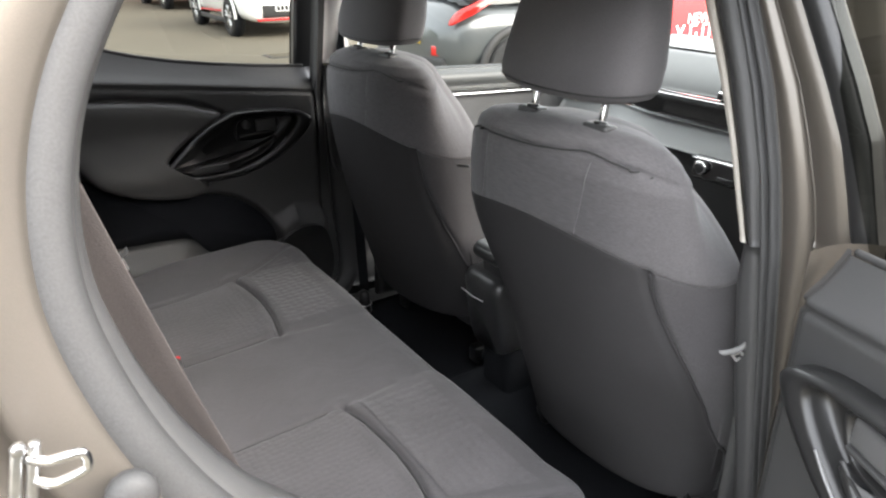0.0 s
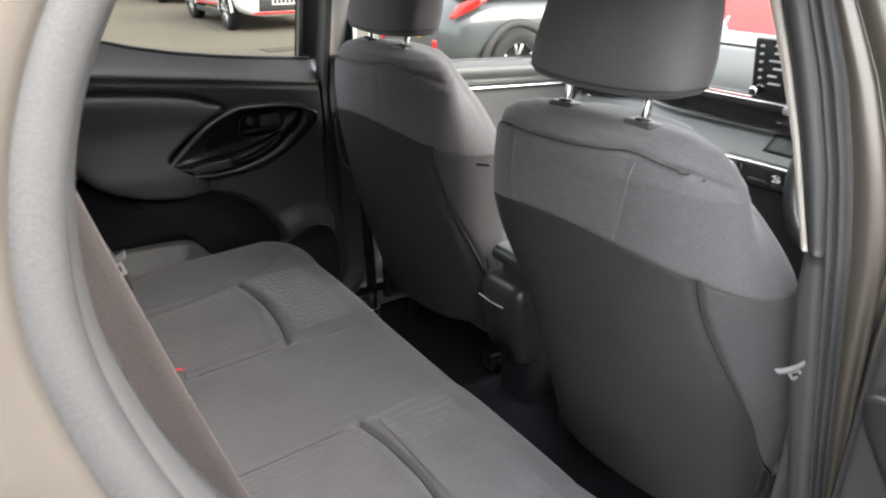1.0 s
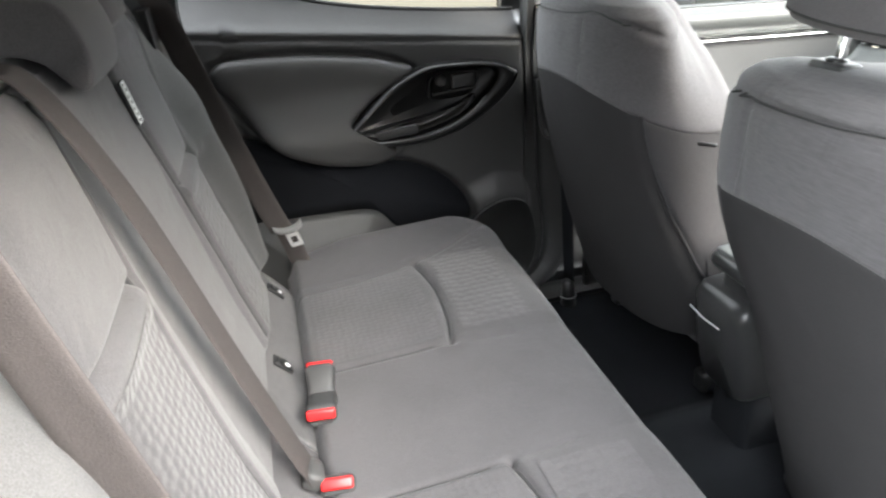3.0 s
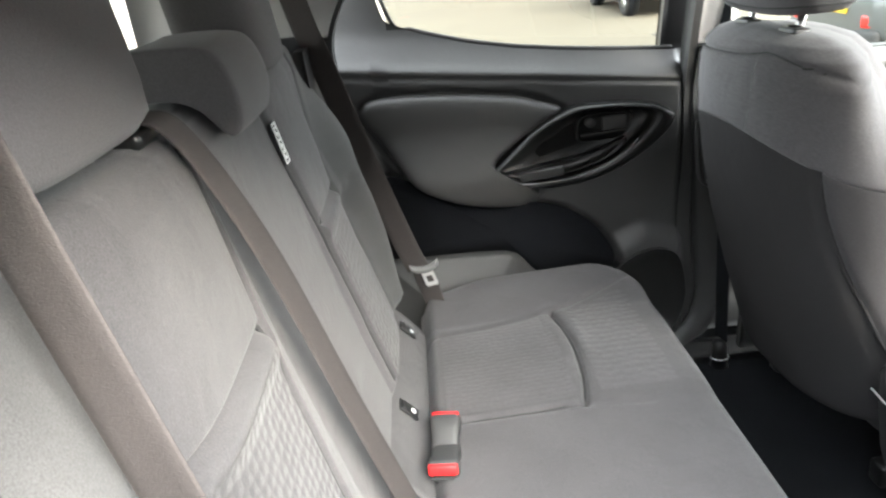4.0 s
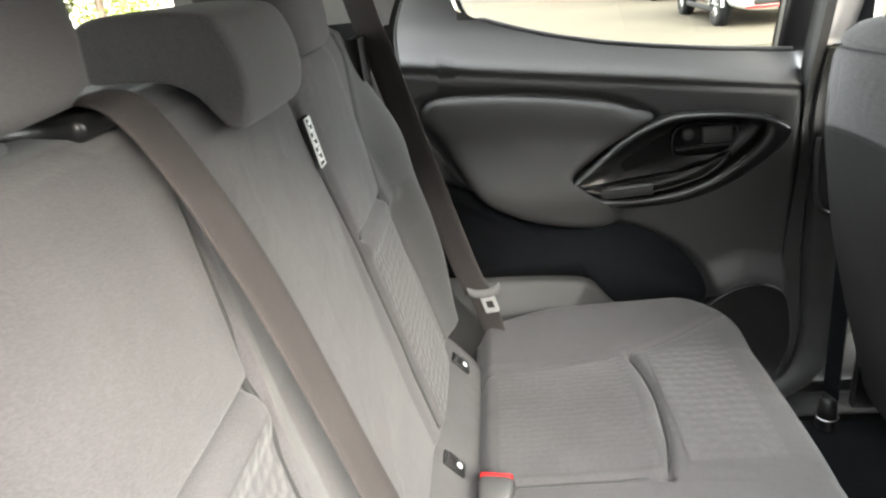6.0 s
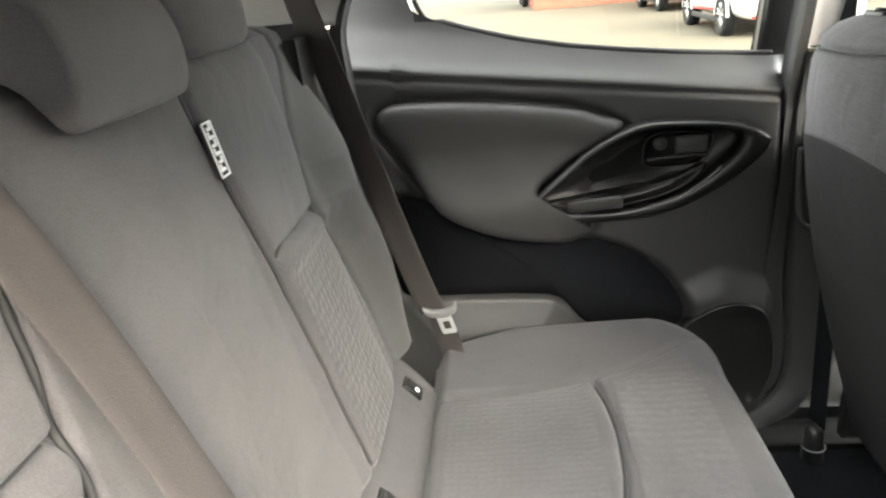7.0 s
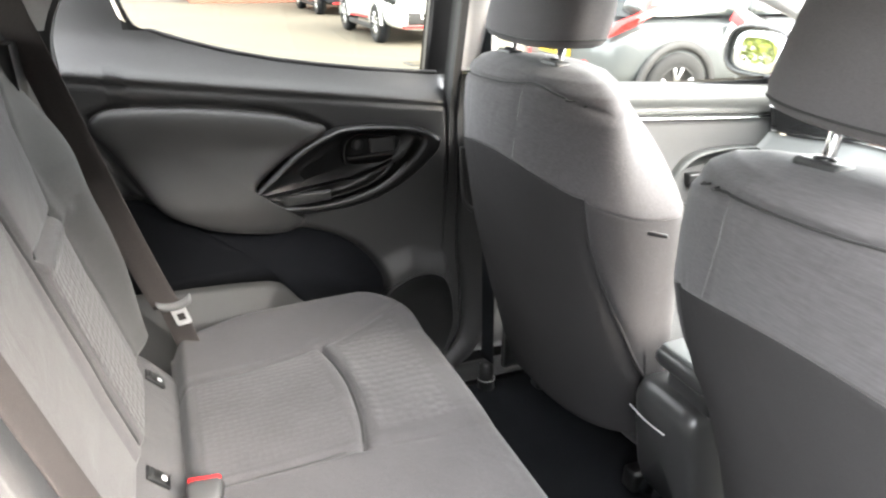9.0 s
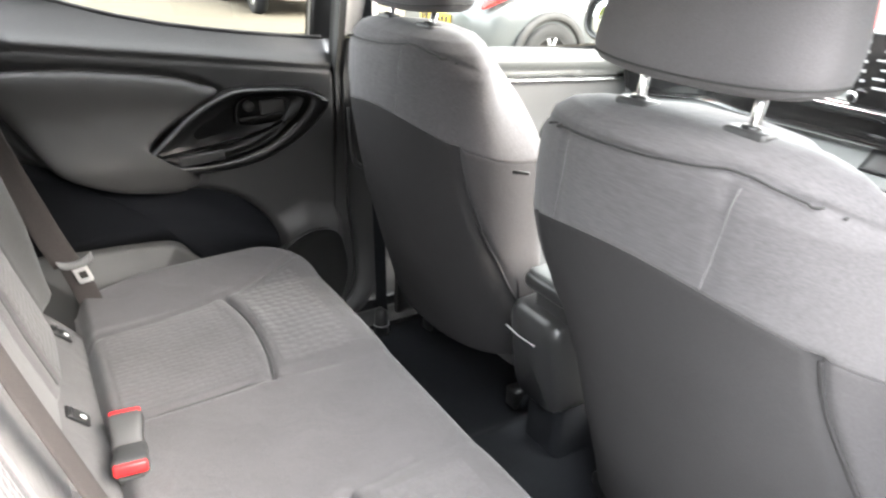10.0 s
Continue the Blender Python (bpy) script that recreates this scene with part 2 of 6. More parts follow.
def rbox(name, size, m, mat, parent=None, label="", r=0.006, segs=3):
    """A block with rounded edges, at the pose m."""
    bm = bmesh.new()
    bmesh.ops.create_cube(bm, size=1)
    bmesh.ops.scale(bm, vec=size, verts=bm.verts)
    bmesh.ops.bevel(bm, geom=list(bm.edges), offset=min(r, min(size) * 0.45), segments=segs, profile=0.5, affect="EDGES")
    bmesh.ops.transform(bm, matrix=m, verts=bm.verts)
    return bm_part(name, bm, mat, parent, label)


def rod(name, a, b, radius, mat, parent=None, label="", segs=14, r2=None):
    """A straight round bar with softened ends."""
    a, b = Vector(a), Vector(b)
    d = (b - a).normalized()
    e = min(radius * 0.3, (b - a).length * 0.3)
    s = d.orthogonal().normalized()
    t = d.cross(s)
    r2 = radius if r2 is None else r2
    rings = [[c + k * (math.cos(q) * s + math.sin(q) * t) for q in np.linspace(0, 2 * math.pi, segs, endpoint=False)]
             for c, k in ((a, radius - e), (a + d * e, radius), (b - d * e, r2), (b, r2 - e))]
    return loft(name, rings, mat, parent, label)


def patch(name, outline, steps, to3d, mat, parent=None, label="", n=72, hole=False):
    """A disc-like panel inside a closed outline: steps are (shrink, height) from the rim inwards, to3d(u, v, h) sets it in space."""
    o = ring_spline(outline, n)
    c = o.mean(0)
    rings = []
    for s, h in steps:
        q = c + (o - c) * s
        rings.append([to3d(a, b, h) for a, b in q])
    return loft(name, rings, mat, parent, label, caps=not hole)


def smooth(a, b, x):
    t = np.clip((x - a) / (b - a), 0, 1)
    return t * t * (3 - 2 * t)


def line_dist(u, v, pts):
    """Distance of points (u, v) from an open line."""
    d = np.full(u.shape, 1e9)
    for (a, b), (c, e) in zip(pts[:-1], pts[1:]):
        l2 = (c - a) ** 2 + (e - b) ** 2
        t = np.clip(((u - a) * (c - a) + (v - b) * (e - b)) / l2, 0, 1)
        d = np.minimum(d, np.hypot(u - a - t * (c - a), v - b - t * (e - b)))
    return d


def inside(u, v, pts):
    """Signed distance to a closed polygon, negative inside."""
    pts = [tuple(p) for p in pts]
    d = line_dist(u, v, pts + pts[:1])
    ins = np.zeros(u.shape, bool)
    for (a, b), (c, e) in zip(pts, pts[1:] + pts[:1]):
        if abs(e - b) > 1e-12:
            ins ^= ((b > v) != (e > v)) & (u < (c - a) * (v - b) / (e - b) + a)
    return np.where(ins, -d, d)


def seam(d, depth, width):
    return depth * np.exp(-(d / width) ** 2)


def superring(cx, cy, rx, ry, n, count, back=None):
    """A rounded-square ring in the x-y plane; back gives another depth for its -x half."""
    t = np.linspace(0, 2 * np.pi, count, endpoint=False)
    c, s = np.cos(t), np.sin(t)
    x = np.sign(c) * np.abs(c) ** (2 / n)
    y = np.sign(s) * np.abs(s) ** (2 / n)
    rx = np.where(x < 0, back if back is not None else rx, rx)
    return cx + rx * x, cy + ry * y


# ---- car shell ----
def lean(z):
    """Half width of the cabin at the door openings: upright below the waist, leaning in above it."""
    return np.where(np.asarray(z) > 0.97, 0.765 - 0.26 * (np.asarray(z) - 0.97), 0.765)


def pane_y(z):
    """Where the side glass lies."""
    return 0.82 - 0.26 * (np.asarray(z) - 1.06)


shell = thing("car_body", "champagne bronze hatchback body shell with charcoal cabin trim", "car body", kind="structure")

# floor with a raised tunnel and carpet
sheet("floor_carpet", lambda u, v: (u, v, 0.27 + 0.09 * np.exp(-(v / 0.13) ** 4) + 0.02 * smooth(0.5, 0.72, np.abs(v))),
      np.linspace(-0.5, 1.45, 60), np.linspace(-0.76, 0.76, 70), CARPET, shell, "black carpet over the floor pan", thick=(0, 0, -0.03), flip=True)
# door sills with scuff plates
for side in (-1, 1):
    sheet("sill", lambda u, v: (u, side * (0.66 + 0.1 * v), 0.30 + (0.075 if side < 0 else 0.004) * smooth(0.0, 0.35, v) - 0.01 * smooth(0.7, 1, v)),
          np.linspace(-0.12, 1.3, 30), np.linspace(0, 1, 14), TRIM_SHADED, shell, "plastic sill trim, darkened for shade", thick=(0, 0, -0.05), flip=side > 0)
# roof skin and lining
ROOF = lambda u, v: (u, v * (0.64 - 0.10 * smooth(-0.6, -1.1, u)), 1.475 - 0.06 * v ** 2 - 0.08 * (np.clip(-u - 0.1, 0, 2)) ** 2 - 0.05 * np.clip(u - 0.2, 0, 2) ** 2)
sheet("roof_skin", lambda u, v: (ROOF(u, v)[0], ROOF(u, v)[1] * 1.05, ROOF(u, v)[2] + 0.04), np.linspace(-1.1, 0.75, 40), np.linspace(-1, 1, 24), PAINT, shell, flip=True)
sheet("headlining", ROOF, np.linspace(-1.05, 0.72, 40), np.linspace(-1, 1, 24), LINING, shell, "pale grey fabric headlining", thick=(0, 0, 0.012))

# windscreen and its pillars
sheet("windscreen", lambda u, v: (0.72 + 1.05 * u, v * (0.60 + 0.1 * u), 1.455 - 0.33 * u - 0.03 * v ** 2 + 0.0 * u), np.linspace(0, 1, 8), np.linspace(-1, 1, 12), SCREEN_GLASS, shell).visible_shadow = False
for side in (-1, 1):
    tube("windscreen_pillar", [(0.62, side * 0.635, 1.44), (1.15, side * 0.69, 1.285), (1.78, side * 0.73, 1.06)], 0.045, LINING, shell, "pale grey pillar trim")

# far side: pillars beside the rear passenger's window
def far_post(name, xs, z0, z1, mat, label, proud=0.0, depth=0.05, parent=shell, bow=0.0):
    """An upright post in the plane of the far windows, bounded by two lines x(z)."""
    f = lambda u, v: (xs[0](v) + (xs[1](v) - xs[0](v)) * u, lean(v) - 0.01 - proud - bow * np.sin(np.pi * u), v)
    return sheet(name, f, np.linspace(0, 1, 8), np.linspace(z0, z1, 24), mat, parent, label, thick=(0, depth, 0))


# the foot of the centre pillar sweeps back along the sill in a crescent
foot_in = lambda z: np.interp(z, [0.292, 0.331, 0.345, 0.384, 0.444, 0.506, 0.63, 1.08], [0.30, 0.342, 0.372, 0.404, 0.417, 0.415, 0.402, 0.395])
foot_out = lambda z: np.interp(z, [0.292, 0.313, 0.357, 0.42, 0.48, 0.60, 0.80, 1.08], [0.394, 0.438, 0.468, 0.505, 0.53, 0.53, 0.51, 0.485])
far_post("centre_pillar", (foot_in, foot_out), 0.292, 1.075, TRIM, "charcoal lower centre pillar trim", 0.02, bow=0.02)
far_post("centre_pillar", (lambda z: 0.395 + 0 * z, lambda z: 0.49 - 0.03 * smooth(1.0, 1.3, z)), 1.08, 1.43, LINING, "pale beige upper centre pillar trim", 0.012, bow=0.02)
rbox("belt_guide", (0.05, 0.03, 0.16), pose(0.452, 0.705, 0.87, 0, -4, 0), TRIM, shell, "charcoal belt outlet on the pillar", r=0.014)
# door seal, widened low down to put the pillar's shaded edge into dark rubber
far_post("weatherstrip", (lambda z: foot_in(z) - 0.018 - 0.020 * smooth(0.9, 0.6, z), lambda z: foot_in(z) + 0.002), 0.292, 1.43, RUBBER, "black door seal", 0.012)
far_post("rear_pillar", (lambda z: -0.80 + 0.1 * (z - 1.0), lambda z: -0.405 + 0.14 * smooth(1.15, 1.45, z)), 1.19, 1.44, LINING, "pale beige rear pillar trim", 0.045, bow=0.01)
far_post("weatherstrip", (lambda z: -0.415 + 0.14 * smooth(1.15, 1.45, z), lambda z: -0.395 + 0.14 * smooth(1.15, 1.45, z)), 0.95, 1.43, RUBBER, "black door seal", 0.04)
# side trim between the backrest and the far door, with a ledge under the pillar
# its black tone stands for the shade beside the backrest
sheet("side_trim", lambda u, v: (-0.415 - 0.02 * v + 0.05 * u ** 2 * (1 - v), 0.53 + 0.235 * u, 0.42 + 0.76 * v), np.linspace(0, 1, 12), np.linspace(0, 1, 16), TRIM_SHADED, shell, "side trim beside the backrest, darkened for shade", thick=(-0.02, 0, 0), flip=True)
sheet("trim_ledge", lambda u, v: (-0.475 - 0.36 * v, 0.45 + 0.32 * u, 1.172 + 0.012 * v), np.linspace(0, 1, 8), np.linspace(0, 1, 10), BLACK, shell, "black ledge beneath the pillar", thick=(0, 0, -0.02))
sheet("trim_ledge", lambda u, v: (-0.48 - 0.40 * v, -0.42 - 0.24 * u, 1.18 + 0.012 * v), np.linspace(0, 1, 8), np.linspace(0, 1, 10), BLACK, shell, "black ledge beneath the pillar", thick=(0, 0, -0.02), flip=True)
# added dark panels that block daylight leaking past the front doors
for side in (-1, 1):
    sheet("side_panel", lambda u, v: (u, side * 0.80 + 0 * u, v), np.linspace(0.36, 1.48, 8), np.linspace(0.2, 1.0, 6), CARPET, shell, thick=(0, side * 0.01, 0))
# rear side trim and load bay
for side in (-1, 1):
    sheet("load_bay_side", lambda u, v: (u, side * (0.60 + 0.02 * v), 0.5 + 0.70 * v), np.linspace(-1.12, -0.44, 10), np.linspace(0, 1, 10), TRIM, shell, "charcoal load bay side trim", thick=(0, side * 0.02, 0), flip=side < 0)
rbox("load_floor", (0.7, 1.2, 0.03), pose(-0.80, 0, 0.55), CARPET, shell, "black load floor")
sheet("tailgate_lower", lambda u, v: (-1.12 + 0.02 * v, u, 0.5 + 0.52 * v), np.linspace(-0.62, 0.62, 8), np.linspace(0, 1, 6), TRIM, shell, thick=(-0.04, 0, 0))
sheet("rear_window", lambda u, v: (-1.10 + 0.28 * v - 0.03 * (1 - u * u), u * (0.58 - 0.06 * v), 1.02 + 0.36 * v), np.linspace(-1, 1, 12), np.linspace(0, 1, 8), PANE, shell).visible_shadow = False
for k in range(5):
    rbox("shelf_slat", (0.012, 0.9, 0.012), pose(-0.86 + 0.022 * k, -0.05, 1.375 + 0.004 * k), BLACK, shell, r=0.003)
rbox("near_pillar_trim", (0.34, 0.04, 0.36), pose(-0.66, -0.63, 1.26, 14, 0, 0), LINING, shell, "pale rear pillar trim", r=0.015)

# near side: painted door opening with its seal, swept round the aperture
APERTURE = [(-0.24, 1.425), (-0.33, 1.40), (-0.385, 1.335), (-0.42, 1.26), (-0.432, 1.18), (-0.42, 1.105), (-0.392, 1.03), (-0.345, 0.955), (-0.27, 0.87), (-0.18, 0.76),
            (-0.10, 0.63), (-0.04, 0.50), (0.02, 0.40), (0.12, 0.36), (0.36, 0.355), (0.455, 0.39), (0.475, 0.50), (0.472, 0.75), (0.468, 1.0), (0.455, 1.20), (0.42, 1.37), (0.28, 1.435), (0.0, 1.445)]
AP = ring_spline(APERTURE, 160) + np.array((0.008, 0.0))


def swept(name, section, mat, label="", closed=False):
    """Sweeps (outward, sideways) pairs round the door opening."""
    rings = []
    n = len(AP)
    for i in range(n):
        t = AP[(i + 1) % n] - AP[i - 1]
        t = t / np.hypot(*t)
        nx, nz = t[1], -t[0]
        if (nx * (AP[i][0]) + nz * (AP[i][1] - 0.95)) < 0:
            nx, nz = -nx, -nz
        k = 0.25 + 0.75 * float(smooth(0.25, -0.10, AP[i][0]))
        move = 0.008 * (k - 0.25) / 0.75
        rings.append([(AP[i][0] + o * nx, -float(lean(AP[i][1] + o * nz * 0.5)) - s, AP[i][1] + o * nz) for o, s in ((q + move if q > 0 else q * k, s) for q, s in section)])
    rings.append(rings[0])
    return loft(name, rings, mat, shell, label, caps=False, closed=closed)


swept("door_frame_paint", [(0.004, -0.022), (0.006, -0.002), (0.014, 0.004), (0.034, 0.006), (0.047, 0.009), (0.053, 0.008), (0.058, -0.002), (0.068, -0.012), (0.084, -0.012), (0.094, 0.004), (0.100, 0.026), (0.108, 0.036), (0.14, 0.040), (0.24, 0.035)],
      PAINT, "champagne bronze painted door frame")
swept("door_seal", [(0.0155 * math.cos(a) + 0.003, 0.017 * math.sin(a) - 0.016) for a in np.linspace(0, 2 * math.pi, 12, endpoint=False)], RUBBER, "charcoal rubber door seal", closed=True)
swept("inner_seal_bead", [(0.006 * math.cos(a) + 0.001, 0.007 * math.sin(a) - 0.040) for a in np.linspace(0, 2 * math.pi, 8, endpoint=False)], RUBBER, "thin inner bead of the door seal", closed=True)
swept("inner_frame_trim", [(0.010, -0.022), (-0.010, -0.029), (-0.020, -0.045), (-0.020, -0.068), (0.02, -0.095), (0.10, -0.105)], TRIM, "charcoal inner door frame trim")
# latch striker and rubber stop on the painted frame
striker = thing("latch_striker", "chrome wire latch striker bolted to the painted door frame", "latch", at=(-0.466, -0.79, 1.104))
striker.scale = (0.72, 0.72, 0.72)
for dx in (-0.006, 0.006):
    rbox("plate", (0.009, 0.008, 0.062), pose(dx - 0.006, -0.012, 0.012, 0, 14, 0), STEEL, striker, "zinc plated striker plate", r=0.003)
tube("loop", [(0.0, -0.012, 0.028), (0.014, -0.028, 0.031), (0.034, -0.030, 0.031), (0.0385, -0.030, 0.026), (0.0385, -0.030, 0.018), (0.034, -0.030, 0.013), (0.014, -0.028, 0.009), (0.0, -0.012, 0.006)], 0.0042, CHROME, striker, n=40)
for dz in (-0.018, 0.042):
    rod("bolt", (-0.004, -0.012, dz), (-0.004, -0.021, dz), 0.006, STEEL, striker, segs=6)
stop = thing("door_stop", "round grey rubber stop on the painted door frame", "rubber stop", at=(-0.418, -0.775, 1.055))
rod("bump", (0, 0.006, 0), (0.0, -0.012, 0.004), 0.017, RUBBER, stop)
# near centre pillar: pale upper strip, charcoal trim, twin seal and painted flange side by side across its rear face
PILLAR_X = 0.432
STRIP_IN = ([0.34, 0.563, 0.67, 0.789, 0.926, 0.995, 1.132, 1.222, 1.317, 1.44], [-0.755, -0.719, -0.700, -0.675, -0.655, -0.655, -0.613, -0.579, -0.538, -0.482])
STRIP_OUT = ([0.995, 1.134, 1.224, 1.318, 1.44], [-0.664, -0.623, -0.592, -0.555, -0.502])
RIDGE = ([0.34, 0.587, 0.855, 0.984, 1.103, 1.214, 1.32, 1.44], [-0.790, -0.750, -0.707, -0.686, -0.662, -0.628, -0.587, -0.537])
FLANGE = ([0.34, 0.597, 0.68, 0.865, 1.002, 1.11, 1.218, 1.321, 1.44], [-0.805, -0.766, -0.754, -0.730, -0.711, -0.689, -0.657, -0.614, -0.560])
FLANGE_END = ([0.34, 0.603, 0.686, 0.783, 0.945, 1.03, 1.086, 1.156, 1.224, 1.323, 1.44], [-0.822, -0.784, -0.776, -0.768, -0.760, -0.756, -0.744, -0.721, -0.694, -0.642, -0.580])
DOOR_EDGE = ([1.02, 1.063, 1.098, 1.165, 1.229, 1.324, 1.44], [-0.810, -0.795, -0.785, -0.762, -0.730, -0.677, -0.612])
DOOR_POST = ([1.02, 1.073, 1.106, 1.172, 1.234, 1.326, 1.44], [-0.842, -0.825, -0.815, -0.795, -0.764, -0.712, -0.645])


def pillar_band(name, a, b, z0, z1, relief, mat, label, parent=None, inset=0.0, n=14):
    """An upright band of the near pillar between two lines y(z), with a relief across it."""
    f = lambda u, v: (PILLAR_X - relief(u), np.interp(v, *a) - inset + (np.interp(v, *b) - np.interp(v, *a) + 2 * inset) * u, v)
    return sheet(name, f, np.linspace(0, 1, n), np.linspace(z0, z1, 40), mat, parent or shell, label, thick=(0.03, 0, 0), flip=True)


round_over = lambda u: 0.010 * (1 - np.abs(2 * u - 1) ** 3)
pillar_band("centre_pillar", STRIP_IN, RIDGE, 0.34, 0.994, round_over, TRIM, "charcoal centre pillar trim")
pillar_band("centre_pillar", STRIP_OUT, RIDGE, 0.994, 1.44, lambda u: 0.004 + 0.008 * np.sin(np.pi * u), TRIM, "charcoal centre pillar trim")
pillar_band("pillar_edge_strip", STRIP_IN, STRIP_OUT, 0.996, 1.44, lambda u: 0.010 + 0.003 * np.sin(np.pi * u), BEIGE, "pale beige upper pillar trim", n=6)
pillar_band("door_seal", RIDGE, FLANGE, 0.34, 1.44, lambda u: 0.014 * np.abs(np.sin(2 * np.pi * u)) ** 0.6, RUBBER, "twin-lipped charcoal rubber door seal", n=28)
pillar_band("pillar_flange", FLANGE, FLANGE_END, 0.34, 1.44, lambda u: 0.002 + 0.006 * np.sin(np.pi * np.clip(u * 1.2, 0, 1)), PAINT, "champagne bronze painted pillar flange", inset=0.0015)
sheet("near_centre_pillar", lambda u, v: (0.45 + 0.08 * u, -(lean(v) - 0.085), v), np.linspace(0, 1, 6), np.linspace(0.36, 1.43, 20), TRIM, shell, "charcoal side of the centre pillar", thick=(0, -0.03, 0), flip=True)
# closed front door on the near side and wheel-house panel, mostly hidden
sheet("near_front_door", lambda u, v: (u, -(lean(v) - 0.01), v), np.linspace(0.50, 1.45, 12), np.linspace(0.33, 1.0, 12), TRIM, shell, thick=(0, -0.1, 0), flip=True)
sheet("bulkhead", lambda u, v: (1.45 + 0 * u, u, v), np.linspace(-0.75, 0.75, 6), np.linspace(0.27, 0.97, 6), CARPET, shell, thick=(0.03, 0, 0))


# ---- doors ----
POD_MAT = material("satin_charcoal_plastic", grey(0.013), grey(0.020), 0.3, 0, 700, 6, 0.08, 0.5)
PAD = [(0.746, 1.020), (0.752, 0.99), (0.726, 0.955), (0.681, 0.884), (0.642, 0.83), (0.59, 0.797), (0.515, 0.770), (0.407, 0.757), (0.356, 0.778), (0.43, 0.835), (0.455, 0.862), (0.40, 0.905), (0.294, 0.963), (0.339, 0.988), (0.40, 1.006), (0.552, 1.028), (0.70, 1.036)]
POD = [(0.470, 0.842), (0.403, 0.897), (0.351, 0.934), (0.301, 0.958), (0.251, 0.972), (0.152, 0.968), (0.083, 0.956), (0.040, 0.936), (0.036, 0.917), (0.059, 0.888), (0.116, 0.844), (0.196, 0.805), (0.279, 0.790), (0.353, 0.794), (0.422, 0.809), (0.462, 0.830)]
DISH = [(0.450, 0.846), (0.404, 0.881), (0.341, 0.924), (0.281, 0.952), (0.221, 0.961), (0.122, 0.953), (0.087, 0.940), (0.090, 0.916), (0.128, 0.877), (0.197, 0.833), (0.30, 0.809), (0.395, 0.816), (0.440, 0.832)]
HOLLOW = [(0.76, 0.84), (0.76, 0.66), (0.70, 0.636), (0.60, 0.632), (0.50, 0.628), (0.42, 0.615), (0.37, 0.56), (0.30, 0.50), (0.22, 0.50), (0.165, 0.545), (0.168, 0.60), (0.212, 0.666), (0.273, 0.714), (0.35, 0.743), (0.45, 0.752), (0.52, 0.768), (0.60, 0.792), (0.67, 0.845)]
SPEAKER = [(0.078, 0.597), (0.02, 0.575), (-0.003, 0.50), (0.0, 0.42), (0.04, 0.36), (0.12, 0.42), (0.182, 0.525), (0.145, 0.575)]


HOLLOW_LINE = [tuple(p) for p in ring_spline(HOLLOW, 48)]


def crease(a):
    return 0.994 + 0.126 * a


def window_sill(a):
    z = np.interp(a, [-0.02, 0.036, 0.183, 0.286, 0.39, 0.493, 0.597, 0.66, 0.80], [1.060, 1.064, 1.079, 1.092, 1.108, 1.130, 1.161, 1.190, 1.27])
    return z + 0.22 * np.clip((a - 0.668) / 0.045, 0, 1) ** 1.5


def armrest(a, z):
    """The padded insert swells into an armrest towards its foot."""
    return 0.042 * smooth(0.95, 0.82, z) * smooth(0.27, 0.42, a) * smooth(0.80, 0.68, a)


def trim_height(a, z):
    """How far the door trim stands into the cabin."""
    h = 0.0 * a
    c = crease(a)
    up = np.clip(z - c, 0, 1)
    h = h - 0.078 * (1 - np.exp(-(up / 0.075) ** 1.35))
    lean_in = np.clip(up - 0.08, 0, 1)
    h = h + 0.27 * lean_in ** 1.5 / np.sqrt(lean_in + 0.06)
    h = h - seam(z - c, 0.008, 0.005) + seam(z - c - 0.012, 0.004, 0.012)
    pad = inside(a, z, PAD)
    h = h + armrest(a, z) * smooth(0.03, -0.01, pad)
    h = h - 0.010 * smooth(0.014, 0.002, np.abs(pad - 0.004))
    # dark hollow under the armrest, and the pocket lip below it
    h = h - 0.085 * smooth(0.014, -0.050, inside(a, z, HOLLOW_LINE))
    lip = inside(a, z, [(0.74, 0.624), (0.60, 0.622), (0.50, 0.618), (0.43, 0.606), (0.40, 0.56), (0.41, 0.40), (0.74, 0.40)])
    h = h + 0.026 * smooth(0.020, -0.085, lip)
    h = h + 0.018 * smooth(0.05, -0.02, inside(a, z, [(0.165, 0.60), (0.10, 0.625), (0.0, 0.60), (-0.02, 0.34), (0.14, 0.34), (0.19, 0.52)]))
    h = h - 0.012 * smooth(0.018, 0.0, a)
    return h


def by_angle(outline, centre, n):
    """An outline resampled at even angles round a centre, so that nested outlines pair up."""
    p = ring_spline(outline, 600) - np.array(centre)
    ang = np.arctan2(p[:, 1], p[:, 0] * 0.45)
    order = np.argsort(ang)
    ang, p = ang[order], p[order]
    t = np.linspace(-math.pi, math.pi, n, endpoint=False)
    return np.stack([np.interp(t, ang, p[:, k], period=2 * math.pi) for k in (0, 1)], -1) + np.array(centre)


